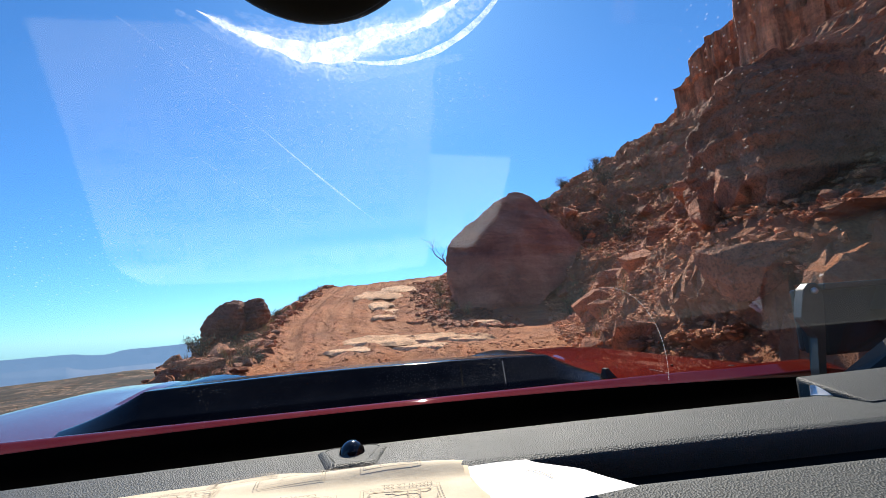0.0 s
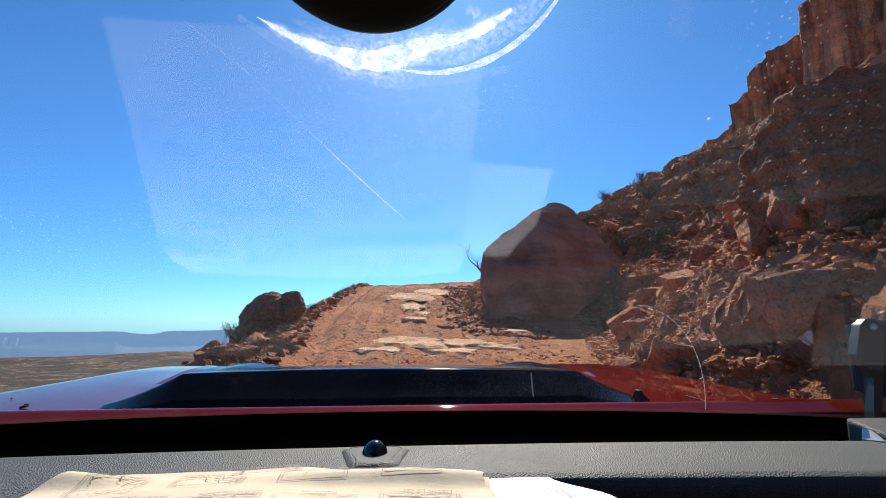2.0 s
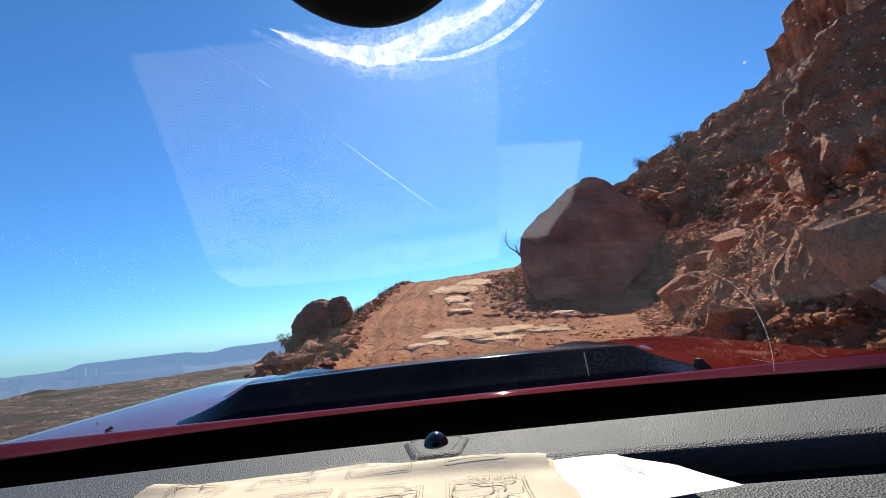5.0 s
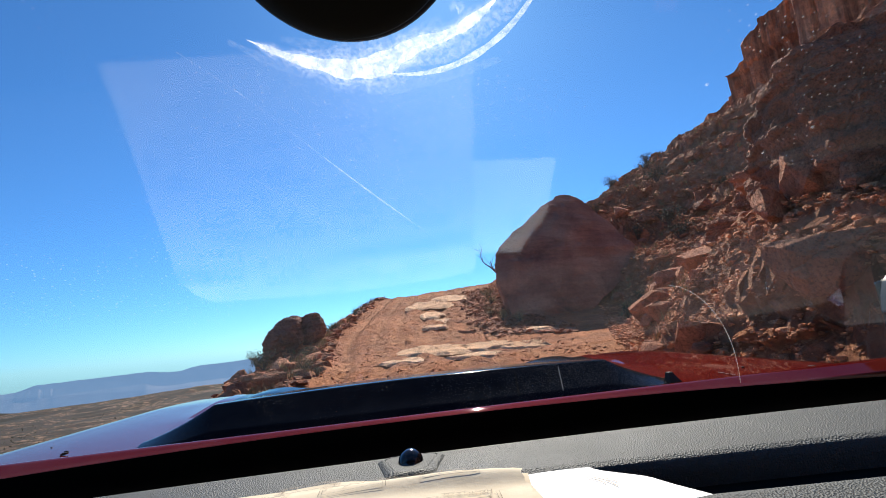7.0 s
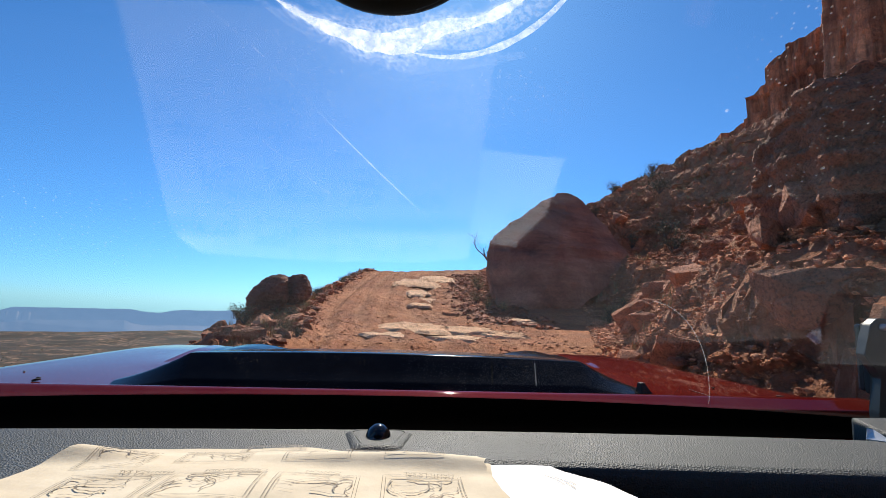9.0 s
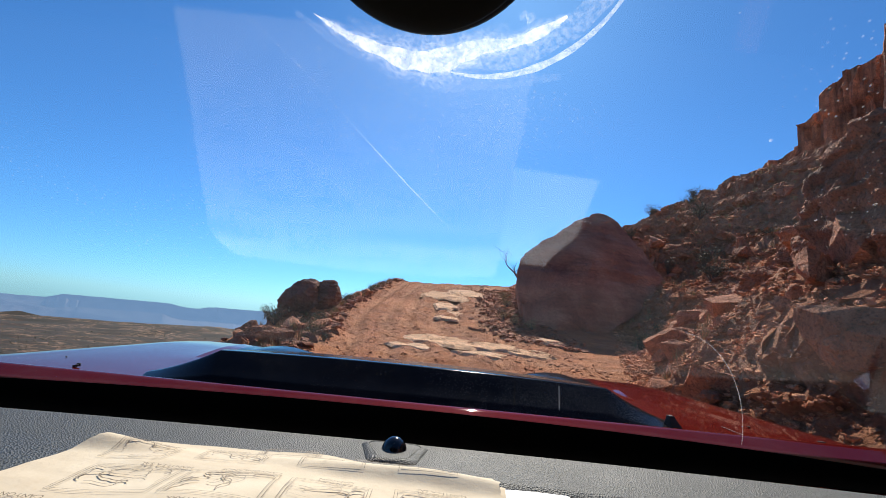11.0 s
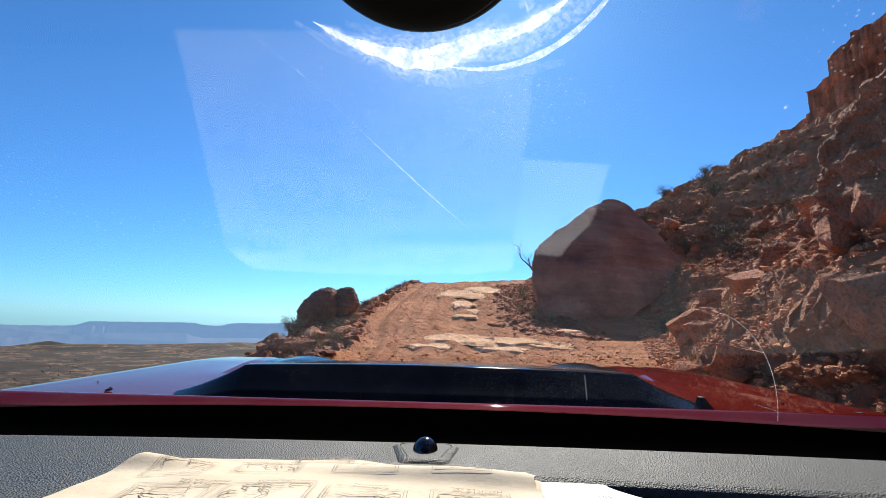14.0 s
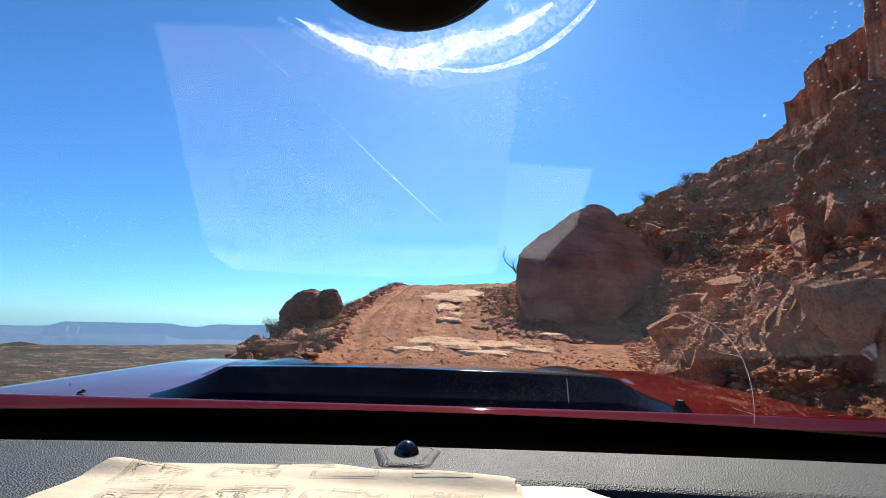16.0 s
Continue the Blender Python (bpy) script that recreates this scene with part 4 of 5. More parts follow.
bm = bmesh.new()
sheet(bm, 100, 200, lambda u, v: scoop_point(u, v))
scoop = part("hood_scoop", bm, PAINT, hood, "raised red hood scoop", smooth=True)
# the black runs past the decal proper over both flanks, painting their shade
bm = bmesh.new()
sheet(bm, 70, 160, lambda u, v: scoop_point(0.014 + 0.972 * u, 0.10 + 0.825 * v, 0.0018))
part("decal", bm, DECAL, hood, "matte black vinyl decal, dusty and water-spotted, its ends painting the flanks' shade", smooth=True)
for sgn in (-1, 1):
    bm = bmesh.new()
    sheet(bm, 30, 24, lambda u, v: (sgn * (0.36 + 0.26 * u), 1.0 + 0.46 * v, hood_z(0.36 + 0.26 * u, 1.0 + 0.46 * v) + 0.002 - 0.0005 * abs(2 * u - 1)))
    if sgn < 0:
        bmesh.ops.reverse_faces(bm, faces=bm.faces[:])
    part("vent_decal", bm, DECAL, hood, "black vinyl over the hood's side ridge", smooth=True)
# narrow seams in the decal
for x in (0.225, 0.325):
    bm = bmesh.new()
    sheet(bm, 12, 1, lambda u, v, x=x: scoop_point(0.5 + (x + 0.0026 * u) / 0.98, 0.15 + 0.25 * v, 0.0030))
    part("decal_seam", bm, RIM_GREY if x > 0.3 else DARK, hood)


def nozzle(x, y):
    bm = box_bm(-0.013, 0.013, -0.014, 0.020, -0.006, 0.020, 0.004, 3)
    for v in bm.verts:
        if v.co.z > 0.004:                   # narrows to a leaning top
            v.co.x = v.co.x * 0.45 - 0.006
            v.co.y *= 0.5
    ob = part("washer_nozzle", bm, BLACK, hood)
    ob.location = (x, y, hood_z(x, y) + 0.005)
    return ob


nozzle(0.575, 0.55)
for x, y, s in ((-0.722, 0.55, 0.5), (-0.74, 0.58, 0.35), (0.86, 0.50, 0.5), (-0.83, 0.66, 0.25), (0.79, 0.62, 0.3)):
    bm = hull_rock(random_points(random.Random(int(x * 100)), 0.02 * s * 1.6, 0.02 * s, 0.012 * s, 10), 1, 0.05, 3)
    chip = part("mud_chip", bm, BLACK)
    chip.location = (x, y, hood_z(x, y) + 0.005 * s)
    tagged(chip, "small dark chip of dried mud on the hood", "mud", "mud chips on the hood")
bm = bmesh.new()
sheet(bm, 8, 1, lambda u, v: (0.700 + 0.003 * u + 0.012 * v, 0.43 + 0.17 * v, hood_z(0.70 + 0.012 * v, 0.43 + 0.17 * v) + 0.0015))
part("paint_scratch", bm, RIM_GREY, hood)

# ---- windscreen ----
GLASS_TAN = 0.625


def glass_point(x, y, lift=0.0):
    """A point on the pane; lift moves it inwards."""
    n = Vector((0, -0.53, -0.848))
    x, y = 1.175 * x - 0.0035, 1.175 * y + 0.0835
    return Vector((x, y, 1.34 + GLASS_TAN * (0.14 - y))) + n * lift


bm = bmesh.new()
sheet(bm, 6, 8, lambda u, v: glass_point((2 * u - 1) * (0.68 - 0.1 * v), 0.115 - 0.675 * v))
windshield = part("windshield", bm, GLASS, car, "raked windscreen glass with dust, dried drops and smears")


def frit_top(x):
    return 0.010 + 0.115 * x * x


bm = bmesh.new()
sheet(bm, 2, 40, lambda u, v: glass_point((2 * u - 1) * 0.675, frit_top((2 * u - 1) * 0.675) + (0.112 - frit_top((2 * u - 1) * 0.675)) * v, 0.002))
part("ceramic_band", bm, DARK, windshield, "black ceramic band along the glass base")
bm = bmesh.new()
for k in range(620):
    x = -0.6 + 1.2 * k / 619
    for row, r in ((0, 0.0007), ):
        c = glass_point(x, frit_top(x) - 0.0012, 0.002)
        ex, ey = Vector((1, 0, 0)), Vector((0, -0.848, 0.53))
        bm.faces.new([bm.verts.new(c + r * (math.cos(t) * ex + math.sin(t) * ey)) for t in (k2 * math.pi / 3 for k2 in range(6))])
tagged(part("band_dots", bm, DARK, windshield), kind="stuff")


FILMS = itertools.count()


def streak(points, width, material, name, parent):
    """A thin mark on the inside of the pane, along points given as (x, y)."""
    bm = bmesh.new()
    lift = 0.0015 + 0.00005 * next(FILMS)       # films lie one on another
    rows = []
    for k, (x, y) in enumerate(points):
        a, b = points[max(k - 1, 0)], points[min(k + 1, len(points) - 1)]
        d = Vector((b[0] - a[0], (b[1] - a[1]) / 0.848)).normalized()
        w = (width[k] if isinstance(width, list) else width) * (0.85 + 0.35 * noise.noise(Vector((x * 110, y * 110, 3.0))))
        rows.append((bm.verts.new(glass_point(x - d.y * w / 2, y + d.x * w / 2 * 0.848, lift)),
                     bm.verts.new(glass_point(x + d.y * w / 2, y - d.x * w / 2 * 0.848, lift))))
    for a, b in zip(rows, rows[1:]):
        bm.faces.new((a[0], a[1], b[1], b[0]))
    return part(name, bm, material, parent)


def arc(cx, cv, r, a0, a1, n=28):
    return [(cx + r * math.cos(radians(a0 + (a1 - a0) * k / n)), (cv + r * math.sin(radians(a0 + (a1 - a0) * k / n))) * 0.848) for k in range(n + 1)]


# lower on the pane is towards positive y
ARC = 40
streak(arc(0.0285, -0.407, 0.0535, 101, -12, ARC), [0.0004 + 0.0030 * math.sin(math.pi * (k / ARC) ** 0.7) ** 1.2 for k in range(ARC + 1)], SMEAR, "smear", windshield)


def swept(knots, n, material, soft_edge=False):
    """A smear along a few knots of x, y and width."""
    k = np.linspace(0, len(knots) - 1, n)
    at = [np.interp(k, range(len(knots)), [q[i] for q in knots]) for i in range(3)]
    fuzz = [0.8 + 0.25 * noise.noise(Vector((float(x) * 160, float(y) * 160, 8.0))) for x, y in zip(at[0], at[1])]
    streak([(float(x), float(y) + 0.0006 * (f - 1)) for x, y, f in zip(at[0], at[1], fuzz)], [float(w) * f for w, f in zip(at[2], fuzz)], material, "smear", windshield)
    if soft_edge:                            # thinner grease spreads past the thick core
        for wide, film in ((1.3, HAZE), (1.6, HAZE), (2.0, VEIL), (2.5, VEIL)):
            swept([(x, y, w * wide) for x, y, w in knots], n, film)


swept([(-0.0350, -0.3152, 0.0003), (-0.0280, -0.3120, 0.0026), (-0.0205, -0.3085, 0.0056), (-0.0100, -0.3055, 0.0092), (0.0002, -0.3030, 0.0112), (0.0100, -0.3030, 0.0130), (0.0186, -0.3050, 0.0135),
       (0.0260, -0.3085, 0.0110), (0.0321, -0.3108, 0.0078), (0.0400, -0.3120, 0.0052), (0.0477, -0.3145, 0.0062), (0.0560, -0.3192, 0.0052), (0.0610, -0.3230, 0.0012)], 90, CORE, True)
swept([(-0.0220, -0.3150, 0.004), (-0.0080, -0.3110, 0.008), (0.0100, -0.3090, 0.012), (0.0260, -0.3120, 0.010), (0.0400, -0.3180, 0.006)], 50, VEIL)
swept([(-0.0420, -0.3150, 0.003), (-0.0250, -0.3060, 0.007), (-0.0050, -0.2995, 0.011), (0.0170, -0.2970, 0.013), (0.0400, -0.2985, 0.010), (0.0650, -0.3030, 0.005)], 60, VEIL)
swept([(0.0440, -0.3230, 0.004), (0.0460, -0.3205, 0.005), (0.0490, -0.3225, 0.003)], 12, HAZE)
streak(arc(0.028, -0.407, 0.0465, 95, 10, ARC), 0.011, HAZE, "smear", windshield)
streak([(-0.042 + 0.092 * k / 20, -0.295 + 0.096 * k / 20 + 0.002 * math.sin(k * 0.16)) for k in range(21)], [0.0001 + 0.0010 * math.sin(math.pi * min(max((k - 2) / 15, 0), 1)) ** 3 for k in range(21)], SCRATCH, "scratch", windshield)
streak([(-0.062 + 0.020 * k / 12, -0.313 + 0.018 * k / 12) for k in range(13)], 0.0006, HAZE, "scratch", windshield)
streak([(-0.055 + 0.05 * k / 12, -0.262 + 0.05 * k / 12) for k in range(13)], 0.0004, HAZE, "scratch", windshield)
streak([(0.204 + 0.155 * (k / 20) ** 0.86, -0.152 + 0.168 * (k / 20) ** 1.25) for k in range(21)], 0.0006, SCRATCH, "scratch", windshield)


def drop_faces(bm, rnd, x, y, r, n=8):
    c = glass_point(x, y, 0.0012)
    ex, ey = Vector((1, 0, 0)), Vector((0, -0.848, 0.53))
    bm.faces.new([bm.verts.new(c + r * rnd.uniform(0.8, 1.1) * (math.cos(t) * ex + math.sin(t) * ey)) for t in (2 * math.pi * q / n for q in range(n))])


def spots():
    """Dried drops on the pane."""
    rnd = random.Random(9)
    bm = bmesh.new()
    for k in range(120):
        drop_faces(bm, rnd, rnd.uniform(-0.06, 0.40), rnd.uniform(-0.31, -0.06), rnd.uniform(0.00018, 0.0005))
    for k in range(160):
        x = rnd.gauss(0.22, 0.05)
        drop_faces(bm, rnd, x, rnd.gauss(-0.20, 0.05), rnd.uniform(0.00015, 0.0004))
    for k in range(650):
        drop_faces(bm, rnd, rnd.gauss(0.140, 0.017), rnd.gauss(-0.165, 0.026), rnd.uniform(0.00010, 0.00026), 6)
    tagged(part("drop_film", bm, SPOT, windshield), kind="stuff")
    bm = bmesh.new()
    for k in range(5200):
        x, y = rnd.gauss(0.014, 0.036), -0.3030 + abs(rnd.gauss(0, 0.026))
        drop_faces(bm, rnd, x, y + 0.35 * abs(x - 0.02) * (0.5 if x > 0.02 else -0.1), rnd.uniform(0.00010, 0.00030), 6)
    for k in range(10):
        drop_faces(bm, rnd, 0.0172 + rnd.gauss(0, 0.0003), -0.2975 + 0.0050 * k, rnd.choice((0.0003, 0.0004, 0.0007)), 8)
    tagged(part("condensation", bm, FAINT, windshield), kind="stuff")
    for x, y, r in ((0.402, -0.148, 0.0026), (0.236, -0.262, 0.0013), (0.216, -0.250, 0.0010), (0.165, -0.287, 0.0011), (0.205, -0.222, 0.0008)):
        bm = bmesh.new()
        drop_faces(bm, rnd, x, y, r, 16)
        part("dried_drop", bm, SPOT, windshield)


spots()


def suction_mount():
    """The round cup of the phone holder, stuck to the glass above the camera."""
    c = glass_point(0.007, -0.349, 0.001)
    q = Vector((0, -0.53, -0.848)).to_track_quat("Z", "Y")
    thing = new("suction_mount")
    thing.matrix_world = Matrix.LocRotScale(c, q, None)

    def turned(profile, n=72):
        bm = bmesh.new()
        rings = [[bm.verts.new((r * math.cos(2 * math.pi * k / n), r * math.sin(2 * math.pi * k / n), z)) for k in range(n)] for r, z in profile]
        for a, b in zip(rings, rings[1:]):
            for k in range(n):
                bm.faces.new((a[k], a[(k + 1) % n], b[(k + 1) % n], b[k]))
        bm.faces.new(rings[0][::-1])
        bm.faces.new(rings[-1])
        return bm

    part("rubber_cup", turned(((0.0505, 0.0), (0.0505, 0.0012), (0.0485, 0.004), (0.045, 0.005))), RUBBER, thing, smooth=True)
    part("cap", turned(((0.0455, 0.004), (0.0462, 0.008), (0.044, 0.013), (0.036, 0.018), (0.014, 0.020))), DARK, thing, smooth=True)
    part("lever", box_bm(-0.008, 0.008, 0.0, 0.05, 0.018, 0.026, 0.003), BLACK, thing)
    tagged(thing, "round black suction cup of a holder stuck on the windscreen", "suction mount")


suction_mount()

# ---- dashboard ----
dash = empty("dashboard")
dash.parent = car


def far_edge(x):
    return 0.034 - 0.075 * x * x


def pad_low(x):
    return -0.072 - 0.070 * max(x - 0.1, 0) - 0.23 * (1 - float(ease(0.02, 0.06, x)))


def groove_low(x):
    return -0.134 - 0.085 * max(x - 0.1, 0)


def pad_point(u, v):
    x = -0.76 + 1.52 * u
    a, b = far_edge(x), pad_low(x)
    rows = ((0.0, a + 0.012, 1.315), (0.05, a + 0.010, 1.334), (0.10, a + 0.004, 1.341), (0.16, a - 0.004, 1.343),
            (0.85, b + 0.010, 1.343), (0.90, b + 0.002, 1.3405), (0.95, b - 0.001, 1.334), (1.0, b - 0.001, 1.312))
    return x, float(np.interp(v, [r[0] for r in rows], [r[1] for r in rows])), float(np.interp(v, [r[0] for r in rows], [r[2] for r in rows]))


bm = bmesh.new()
sheet(bm, 60, 190, pad_point)
part("upper_pad", bm, LEATHER, dash, "grained dark grey dashboard pad in full sun", smooth=True)


def groove_point(u, v):
    x = 0.03 + 0.73 * u
    a, b = pad_low(x), groove_low(x)
    return x, a + (b - a) * v, 1.318


bm = bmesh.new()
sheet(bm, 2, 40, groove_point)
part("groove", bm, DARK, dash, "black recess between the pads")


def lower_point(u, v):
    x = 0.045 + 0.715 * u
    b = groove_low(x)
    rows = ((0.0, b, 1.312), (0.05, b - 0.001, 1.333), (0.10, b - 0.006, 1.338), (0.6, b - 0.12, 1.333), (0.8, -0.34, 1.31), (1.0, -0.36, 1.05))
    return x, float(np.interp(v, [r[0] for r in rows], [r[1] for r in rows])), float(np.interp(v, [r[0] for r in rows], [r[2] for r in rows]))


bm = bmesh.new()
sheet(bm, 40, 40, lower_point)
part("lower_pad", bm, LEATHER, dash, "grained dark grey lower dashboard pad", smooth=True)
part("base_gap", box_bm(-0.80, 0.80, 0.03, 0.20, 1.25, 1.285), DARK, dash, "black gap below the windscreen")

# light sensor: a dome in a shield-shaped bezel
sensor = empty("light_sensor")
sensor.parent = dash


def shield(w0, w1, y0, y1, n=6):
    pts = []
    r = 0.009
    for cx, cy, a0 in ((w0 / 2 - r, y0 + r, -90), (w1 / 2 - r, y1 - r, 0), (-w1 / 2 + r, y1 - r, 90), (-w0 / 2 + r, y0 + r, 180)):
        pts += [(cx + r * math.cos(radians(a0 + 90 * k / n)), cy + r * math.sin(radians(a0 + 90 * k / n))) for k in range(n + 1)]
    return pts


def ring_bm(outer, inner, z0, z1):
    bm = bmesh.new()
    n = len(outer)
    loops = [[bm.verts.new((*p, z)) for p in pts] for pts, z in ((outer, z0), (outer, z1), (inner, z1), (inner, z0))]
    for a, b in zip(loops, loops[1:]):
        for k in range(n):
            bm.faces.new((a[k], a[(k + 1) % n], b[(k + 1) % n], b[k]))
    return bm


skirt, outer, inner = shield(0.050, 0.070, -0.041, 0.022), shield(0.034, 0.053, -0.033, 0.018), shield(0.0322, 0.0512, -0.0321, 0.0171)
bm = bmesh.new()
loops = [[bm.verts.new((x * f, y * f, z)) for x, y in pts] for pts, f, z in ((skirt, 1.0, 1.3405), (skirt, 0.95, 1.3440), (outer, 1.06, 1.3462), (outer, 1.0, 1.3462))]
for a, b in zip(loops, loops[1:]):
    for k in range(len(a)):
        bm.faces.new((a[k], a[(k + 1) % len(a)], b[(k + 1) % len(a)], b[k]))
part("bezel", bm, LEATHER, sensor, "raised grained surround", smooth=True)
bm = ring_bm(outer, inner, 1.3440, 1.3446)
part("groove", bm, DARK, sensor, "narrow black groove")
bm = bmesh.new()
bm.faces.new([bm.verts.new((*p, 1.3460)) for p in inner])
part("seat", bm, LEATHER, sensor)
bm = bmesh.new()
bmesh.ops.create_uvsphere(bm, u_segments=32, v_segments=16, radius=0.0130)
for v in bm.verts:
    v.co = (v.co.x, v.co.y * 1.1 - 0.002, max(v.co.z, -0.004) * 1.18 + 1.3420)
part("dome", bm, GLOSS_BLACK, sensor, "glossy black dome", smooth=True)
# the raised end of the dashboard and its pale inner face
bm = box_bm(0.556, 0.82, -0.045, 0.045, 1.325, 1.360, 0.005, 3)
for v in bm.verts:
    if v.co.z > 1.335:                       # rises gently from the pad
        v.co.z = 1.3445 + (v.co.z - 1.3445) * float(ease(-0.05, 0.035, v.co.y))
part("end_pad", bm, LEATHER, dash, "raised grained end of the dashboard", smooth=True)
bm = bmesh.new()
bm.faces.new([bm.verts.new(p) for p in ((0.541, 0.012, 1.3440), (0.558, -0.004, 1.3442), (0.5545, 0.016, 1.3535), (0.549, 0.018, 1.3540))])
cap = part("duct_cap", bm, WHITE_PAPER, dash, "white sunlit end of the demister duct")
mod = cap.modifiers.new("thickness", "SOLIDIFY")
mod.thickness = 0.002

# ---- map and papers on the dashboard ----
def map_z(x, y):
    z = 1.3455 + 0.003 + 0.005 * float(fbm(np.array(x * 9.0), np.array(y * 16.0), 3, 5)) + 0.010 * math.exp(-((y + 0.105 + 0.05 * x) / 0.012) ** 2) * (0.5 + 0.5 * math.sin(x * 22 + 1))
    z += 0.007 * math.exp(-((x + 0.05) / 0.12) ** 2) * math.exp(-((y + 0.16) / 0.07) ** 2)
    return z + 0.003


def map_xy(u, v):
    """u from the left to the right edge, v from the far edge towards the viewer."""
    y = -0.071 - 0.247 * v + (0.004 * math.sin(u * 3.2) - 0.003 * float(ease(0.86, 0.94, u))) * (1 - v) - 0.016 * (max(0.07 - u, 0) / 0.07) ** 2 * (1 - v)
    left = -0.218 - 0.011 * float(ease(0.0, 0.10, v)) - 0.026 * v
    right = 0.087 + 0.012 * max(v - 0.15, 0) + 0.0012 * math.sin(v * 61) + 0.001 * math.sin(v * 147)
    return left + (right - left) * u, y


def map_point(u, v):
    x, y = map_xy(u, v)
    return x, y, map_z(x, y)


road_map = empty("road_map")
bm = bmesh.new()
sheet(bm, 60, 90, map_point)
msheet = part("sheet", bm, MAP_PAPER, road_map, "creased tan paper", smooth=True)
bm = bmesh.new()
sheet(bm, 20, 60, lambda u, v: (lambda p: (p[0] + 0.004, p[1] - 0.002, p[2] - 0.0028))(map_point(u, v)))
part("under_fold", bm, MAP_PAPER, road_map, smooth=True)
tagged(road_map, "creased tan printed paper map lying upside down on the dashboard", "map")


def printed(words, u, v, height, parent=road_map):
    """Words printed on the map, head down to the viewer, following its creases."""
    c = bpy.data.curves.new("words", "FONT")
    c.body, c.size, c.align_x = words, height, "CENTER"
    tmp = bpy.data.objects.new("words", c)
    scene.collection.objects.link(tmp)
    me = bpy.data.meshes.new_from_object(tmp)
    bpy.data.objects.remove(tmp)
    cx, cy = map_xy(u, v)
    for p in me.vertices:
        x, y = cx - p.co.x, cy - p.co.y
        p.co = (x, y, map_z(x, y) + 0.0012)
    me.materials.append(INK)
    ob = new("lettering", me)
    ob.parent = parent


def stroke(points, width, material=INK):
    bm = bmesh.new()
    rows = []
    for k, (x, y) in enumerate(points):
        a, b = points[max(k - 1, 0)], points[min(k + 1, len(points) - 1)]
        d = Vector((b[0] - a[0], b[1] - a[1])).normalized()
        rows.append([bm.verts.new((x + s * d.y * width / 2, y - s * d.x * width / 2, map_z(x, y) + 0.0011)) for s in (-1, 1)])
    for a, b in zip(rows, rows[1:]):
        bm.faces.new((a[0], a[1], b[1], b[0]))
    return bm


def map_panel(u, v, w, h, words, seed):
    """A framed little drawing with its title."""
    rnd = random.Random(seed)
    cx, cy = map_xy(u, v)
    x0, x1, y0, y1 = cx - w / 2, cx + w / 2, cy - h / 2, cy + h / 2
    for inset in (0.0, 0.0022):
        loop = [(x0 + inset, y0 + inset), (x1 - inset, y0 + inset), (x1 - inset, y1 - inset), (x0 + inset, y1 - inset), (x0 + inset, y0 + inset)]
        pts = []
        for a, b in zip(loop, loop[1:]):
            pts += [(a[0] + (b[0] - a[0]) * k / 6, a[1] + (b[1] - a[1]) * k / 6) for k in range(6)]
        part("frame_line", stroke(pts + [loop[0]], 0.00035), INK, road_map)
    for k in range(11):
        px, py = rnd.uniform(x0 + 0.008, x1 - 0.008), rnd.uniform(y0 + 0.008, y1 - 0.006)
        a = rnd.uniform(0, 3.1)
        pts = []
        for q in range(9):
            a += rnd.gauss(0, 0.6)
            px = min(max(px + 0.0045 * math.cos(a), x0 + 0.004), x1 - 0.004)
            py = min(max(py + 0.0035 * math.sin(a), y0 + 0.004), y1 - 0.004)
            pts.append((px, py))
        part("sketch_line", stroke(pts, rnd.choice((0.0003, 0.0005, 0.0007, 0.0011))), INK_GREY if u > 0.5 else rnd.choice((INK, INK_GREY)), road_map)
    if words:
        printed(words, u, v, 0.0085)


for u, v, w, h, words, seed in ((0.16, 0.16, 0.045, 0.034, "", 1), (0.36, 0.13, 0.05, 0.028, "", 2), (0.60, 0.12, 0.05, 0.03, "", 3), (0.83, 0.11, 0.045, 0.028, "", 4),
                                (0.23, 0.38, 0.060, 0.045, "", 5), (0.43, 0.38, 0.060, 0.045, "", 6), (0.63, 0.38, 0.055, 0.045, "", 7), (0.84, 0.36, 0.055, 0.045, "", 8),
                                (0.12, 0.62, 0.060, 0.045, "", 9), (0.36, 0.64, 0.065, 0.045, "", 10), (0.6, 0.64, 0.065, 0.045, "", 11), (0.84, 0.64, 0.06, 0.045, "", 12),
                                (0.45, 0.02, 0.05, 0.02, "", 13), (0.7, 0.015, 0.05, 0.02, "", 14)):
    map_panel(u, v, w, h, words, seed)
for words, u, v in (("HOVENWEEP", 0.31, 0.055), ("MANTI-LA SAL", 0.27, 0.27), ("CANYONLANDS", 0.45, 0.27), ("NATIONAL PARK", 0.44, 0.50), ("CANYON", 0.63, 0.265), ("MANTI-LA SAL", 0.86, 0.25), ("SAN RAFAEL SWELL", 0.36, 0.53), ("CANYON RIM", 0.12, 0.50)):
    printed(words, u, v, 0.0056)


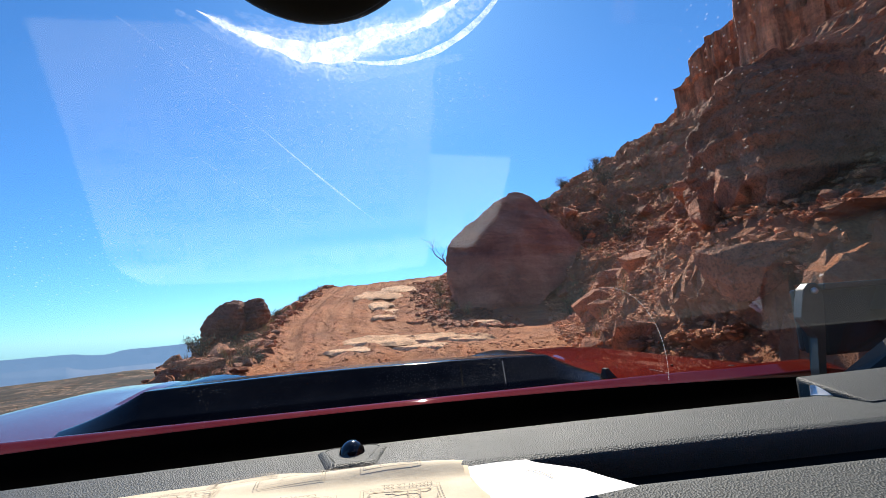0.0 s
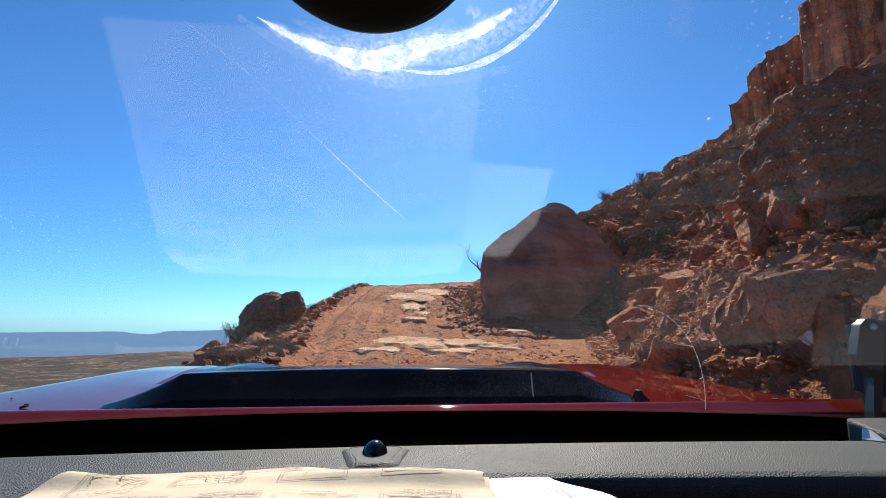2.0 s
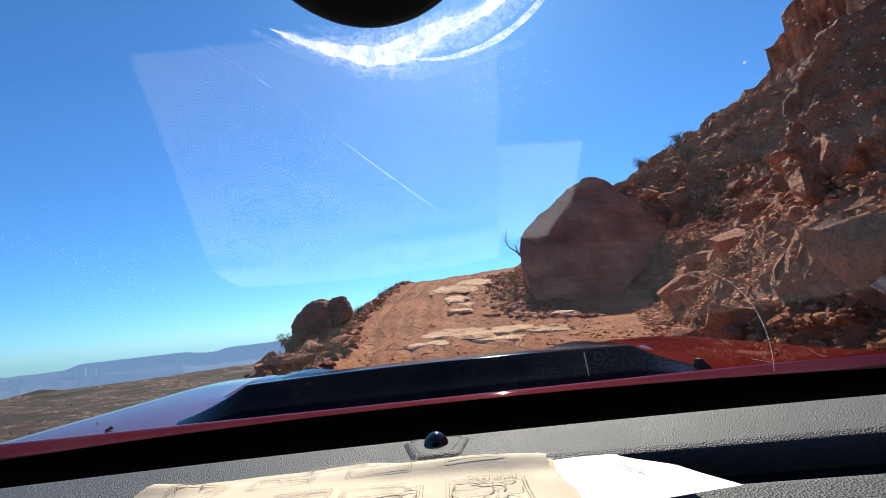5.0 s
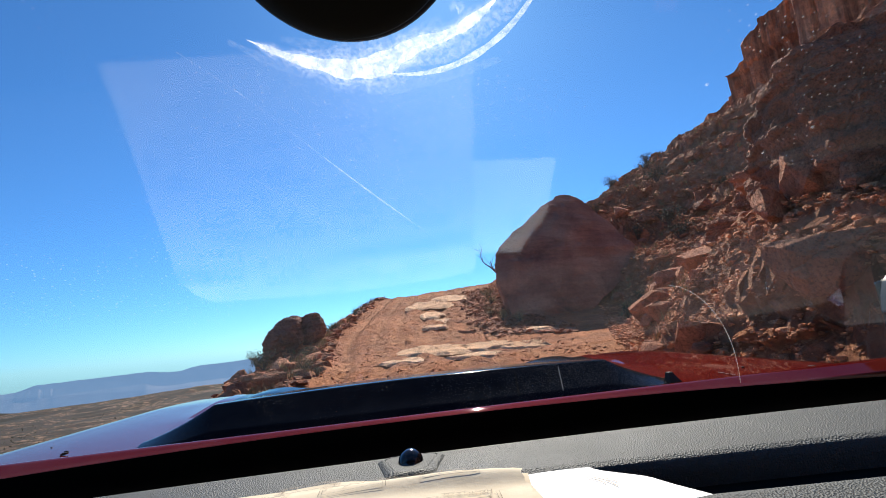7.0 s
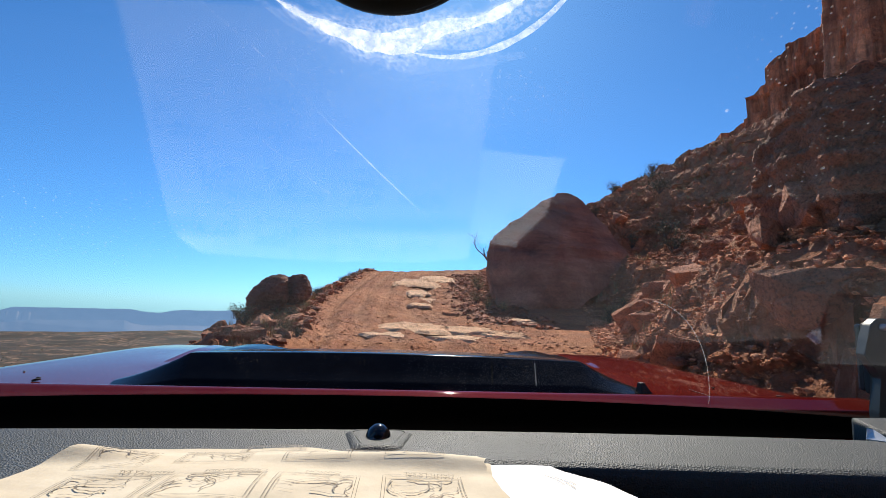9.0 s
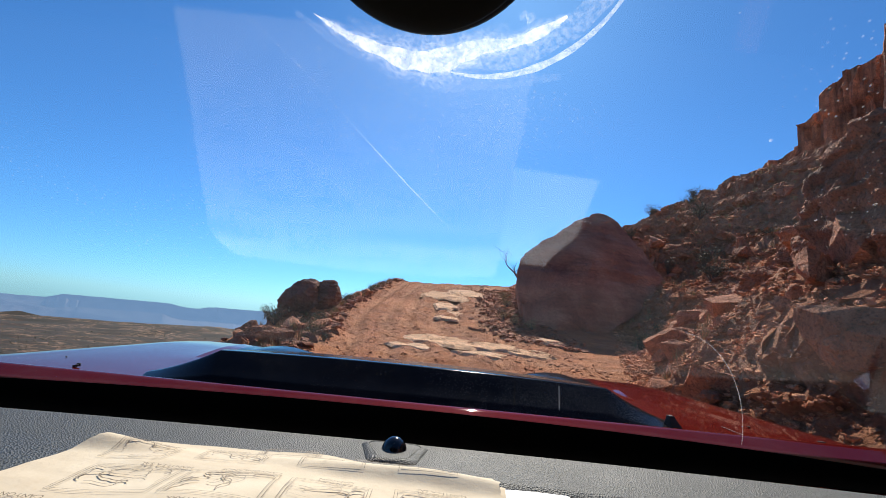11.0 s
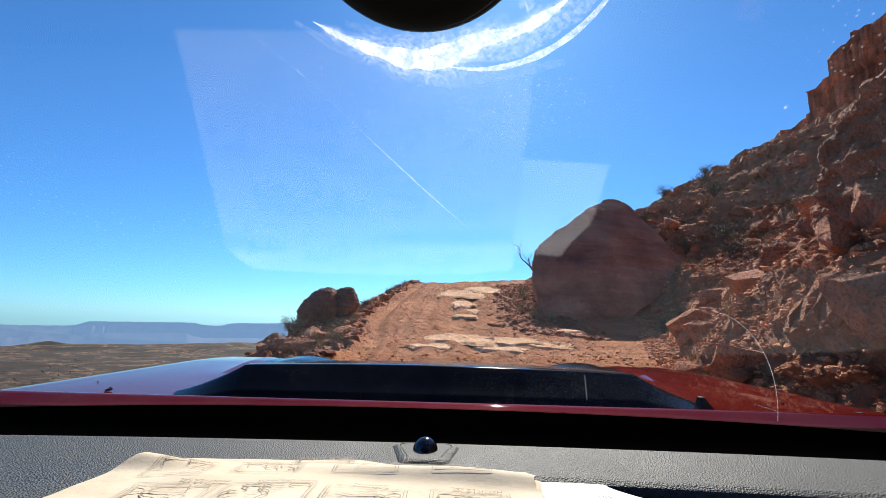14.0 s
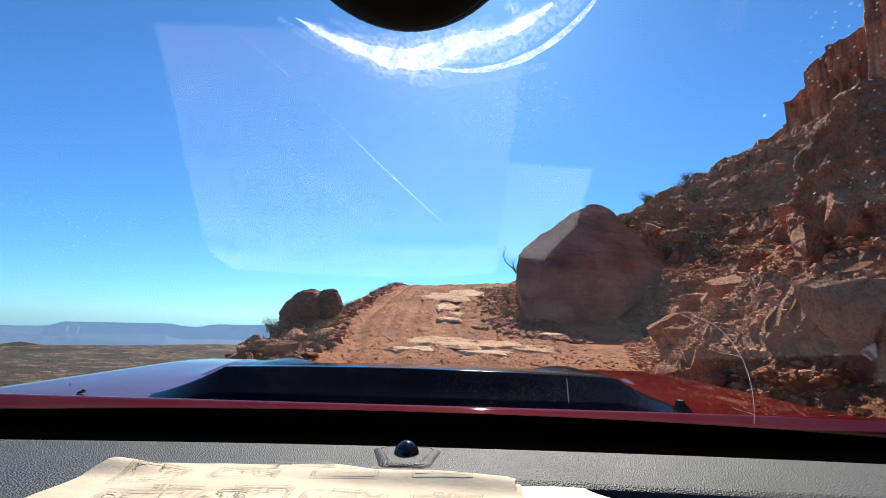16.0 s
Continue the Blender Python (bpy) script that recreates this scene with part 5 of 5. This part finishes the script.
def white_paper():
    def pt(u, v):
        x = 0.062 + 0.014 * v + (0.083 + 0.024 * float(ease(0.0, 0.45, v))) * u
        y = -0.093 - 0.103 * v - 0.004 * (1 - u)
        return x, y, 1.3475 + 0.0015 * math.sin(u * 3 + v * 4) + 0.008 * v * float(ease(0.1, 0.5, u))
    bm = bmesh.new()
    sheet(bm, 16, 12, pt)
    thing = empty("paper_slip")
    part("slip", bm, WHITE_PAPER, thing, smooth=True)
    for k in range(3):
        bm = bmesh.new()
        sheet(bm, 1, 6, lambda u, v: (lambda p: (p[0], p[1], p[2] + 0.0008))(pt(0.66 + 0.04 * k + 0.008 * v, 0.26 + u * (0.20 + 0.08 * (k % 2)))))
        part("text_bar", bm, INK_GREY, thing)
    tagged(thing, "white paper slip with small print beneath the map", "paper")


white_paper()

# ---- lamp pod on the hood's corner ----
pod = empty("light_pod")
pod.parent = car
part("housing", box_bm(0.822, 1.075, 0.225, 0.275, 1.350, 1.474, 0.010, 3), ALLOY, pod, "dark cast housing")
part("lens", box_bm(0.826, 1.071, 0.275, 0.287, 1.354, 1.470, 0.005, 2), CLEAR, pod, "pale lens of the lamp")
part("top_bar", box_bm(0.826, 1.077, 0.214, 0.228, 1.466, 1.478, 0.003, 2), BRACKET, pod)
bm = bmesh.new()
back = [bm.verts.new(p) for p in ((0.925, 0.226, 1.425), (0.955, 0.226, 1.470), (1.07, 0.226, 1.470), (1.07, 0.226, 1.376), (0.965, 0.226, 1.376))]
front = [bm.verts.new((x + (0.012 if x < 1 else 0), 0.196, z)) for x, y, z in (v.co for v in back)]
for k in range(5):
    bm.faces.new((back[k], back[(k + 1) % 5], front[(k + 1) % 5], front[k]))
bm.faces.new(front)
part("heat_sink", bm, ALLOY, pod)
for k in range(12):
    z = 1.381 + 0.0076 * k
    x0 = 0.945 + 0.012 * abs(k - 6) / 6 * (1 if k > 6 else 1.6)
    part("cooling_fin", box_bm(x0, 1.07, 0.184, 0.198, z - 0.0016, z + 0.0016), ALLOY, pod)
for x in (0.0, 0.262):
    # a flat cheek with a rounded head that narrows to a bent stem
    bm = bmesh.new()
    cheek = [(0.768, 1.420), (0.776, 1.448), (0.784, 1.470), (0.796, 1.480), (0.812, 1.480), (0.821, 1.470), (0.823, 1.455), (0.815, 1.410), (0.812, 1.388), (0.800, 1.330), (0.796, 1.285), (0.784, 1.285), (0.785, 1.330), (0.795, 1.384), (0.785, 1.398)]
    near = [bm.verts.new((x + px, 0.216, pz)) for px, pz in cheek]
    away = [bm.verts.new((x + px + 0.004, 0.236, pz)) for px, pz in cheek]
    bm.faces.new(near)
    bm.faces.new(away[::-1])
    for k in range(len(cheek)):
        bm.faces.new((near[k], away[k], away[(k + 1) % len(cheek)], near[(k + 1) % len(cheek)]))
    bmesh.ops.bevel(bm, geom=bm.edges[:], offset=0.0018, segments=1, affect="EDGES")
    part("bracket", bm, BRACKET, pod, "grey-green steel bracket cheek")
bm = bmesh.new()
bmesh.ops.create_uvsphere(bm, u_segments=12, v_segments=8, radius=0.006)
bolt = part("bolt", bm, STEEL, pod, "small steel bolt")
bolt.location = (0.802, 0.213, 1.466)

# ---- the rest of the car, closed round the camera ----
part("cowl", box_bm(-0.82, 0.82, 0.225, 0.33, 1.08, 1.13, 0.008), BLACK, car, "black plastic cowl")
part("roof", box_bm(-0.70, 0.70, -3.0, -0.545, 1.77, 1.82, 0.02), CABIN, car, "dark headliner and roof")
for sgn in (-1, 1):
    part("windscreen_pillar", tube_bm([(sgn * 0.83, 0.21, 1.28), (sgn * 0.76, -0.18, 1.56), (sgn * 0.70, -0.56, 1.80)], [0.035, 0.03, 0.035], 8), CABIN, car)
    part("door", box_bm(min(sgn * 0.84, sgn * 0.98), max(sgn * 0.84, sgn * 0.98), -1.9, 0.27, 0.45, 1.27, 0.03), PAINT, car)
    part("fender", box_bm(min(sgn * 0.70, sgn * 1.02), max(sgn * 0.70, sgn * 1.02), 0.28, 1.58, 0.75, 1.235, 0.04), PAINT, car)
    part("rear_side", box_bm(min(sgn * 0.74, sgn * 0.90), max(sgn * 0.74, sgn * 0.90), -3.1, -1.92, 0.5, 1.8, 0.04), PAINT, car)
part("cabin_floor", box_bm(-0.77, 0.77, -3.0, 0.25, 0.42, 0.47), CABIN, car)
part("firewall", box_bm(-0.77, 0.77, 0.14, 0.27, 0.47, 1.24), BLACK, car)
part("tailgate", box_bm(-0.73, 0.73, -3.15, -3.02, 0.5, 1.80, 0.03), PAINT, car)
part("nose", box_bm(-0.69, 0.69, 1.45, 1.58, 0.55, 1.20, 0.04), BLACK, car)
for x in (-0.80, 0.80):
    for y in (0.95, -2.3):
        w = empty("wheel", (x, y, 0.40))
        w.parent = car
        for name, prof, material in (("tyre", ((0.24, -0.11), (0.37, -0.12), (0.40, -0.09), (0.40, 0.09), (0.37, 0.12), (0.24, 0.11)), RUBBER),
                                     ("rim", ((0.06, -0.06), (0.24, -0.09), (0.24, 0.09), (0.06, 0.06)), STEEL)):
            bm = bmesh.new()
            rings = [[bm.verts.new((z, r * math.cos(2 * math.pi * k / 40), r * math.sin(2 * math.pi * k / 40))) for k in range(40)] for r, z in prof]
            rings.append(rings[0])
            for a, b in zip(rings, rings[1:]):
                for k in range(40):
                    bm.faces.new((a[k], a[(k + 1) % 40], b[(k + 1) % 40], b[k]))
            part(name, bm, material, w)
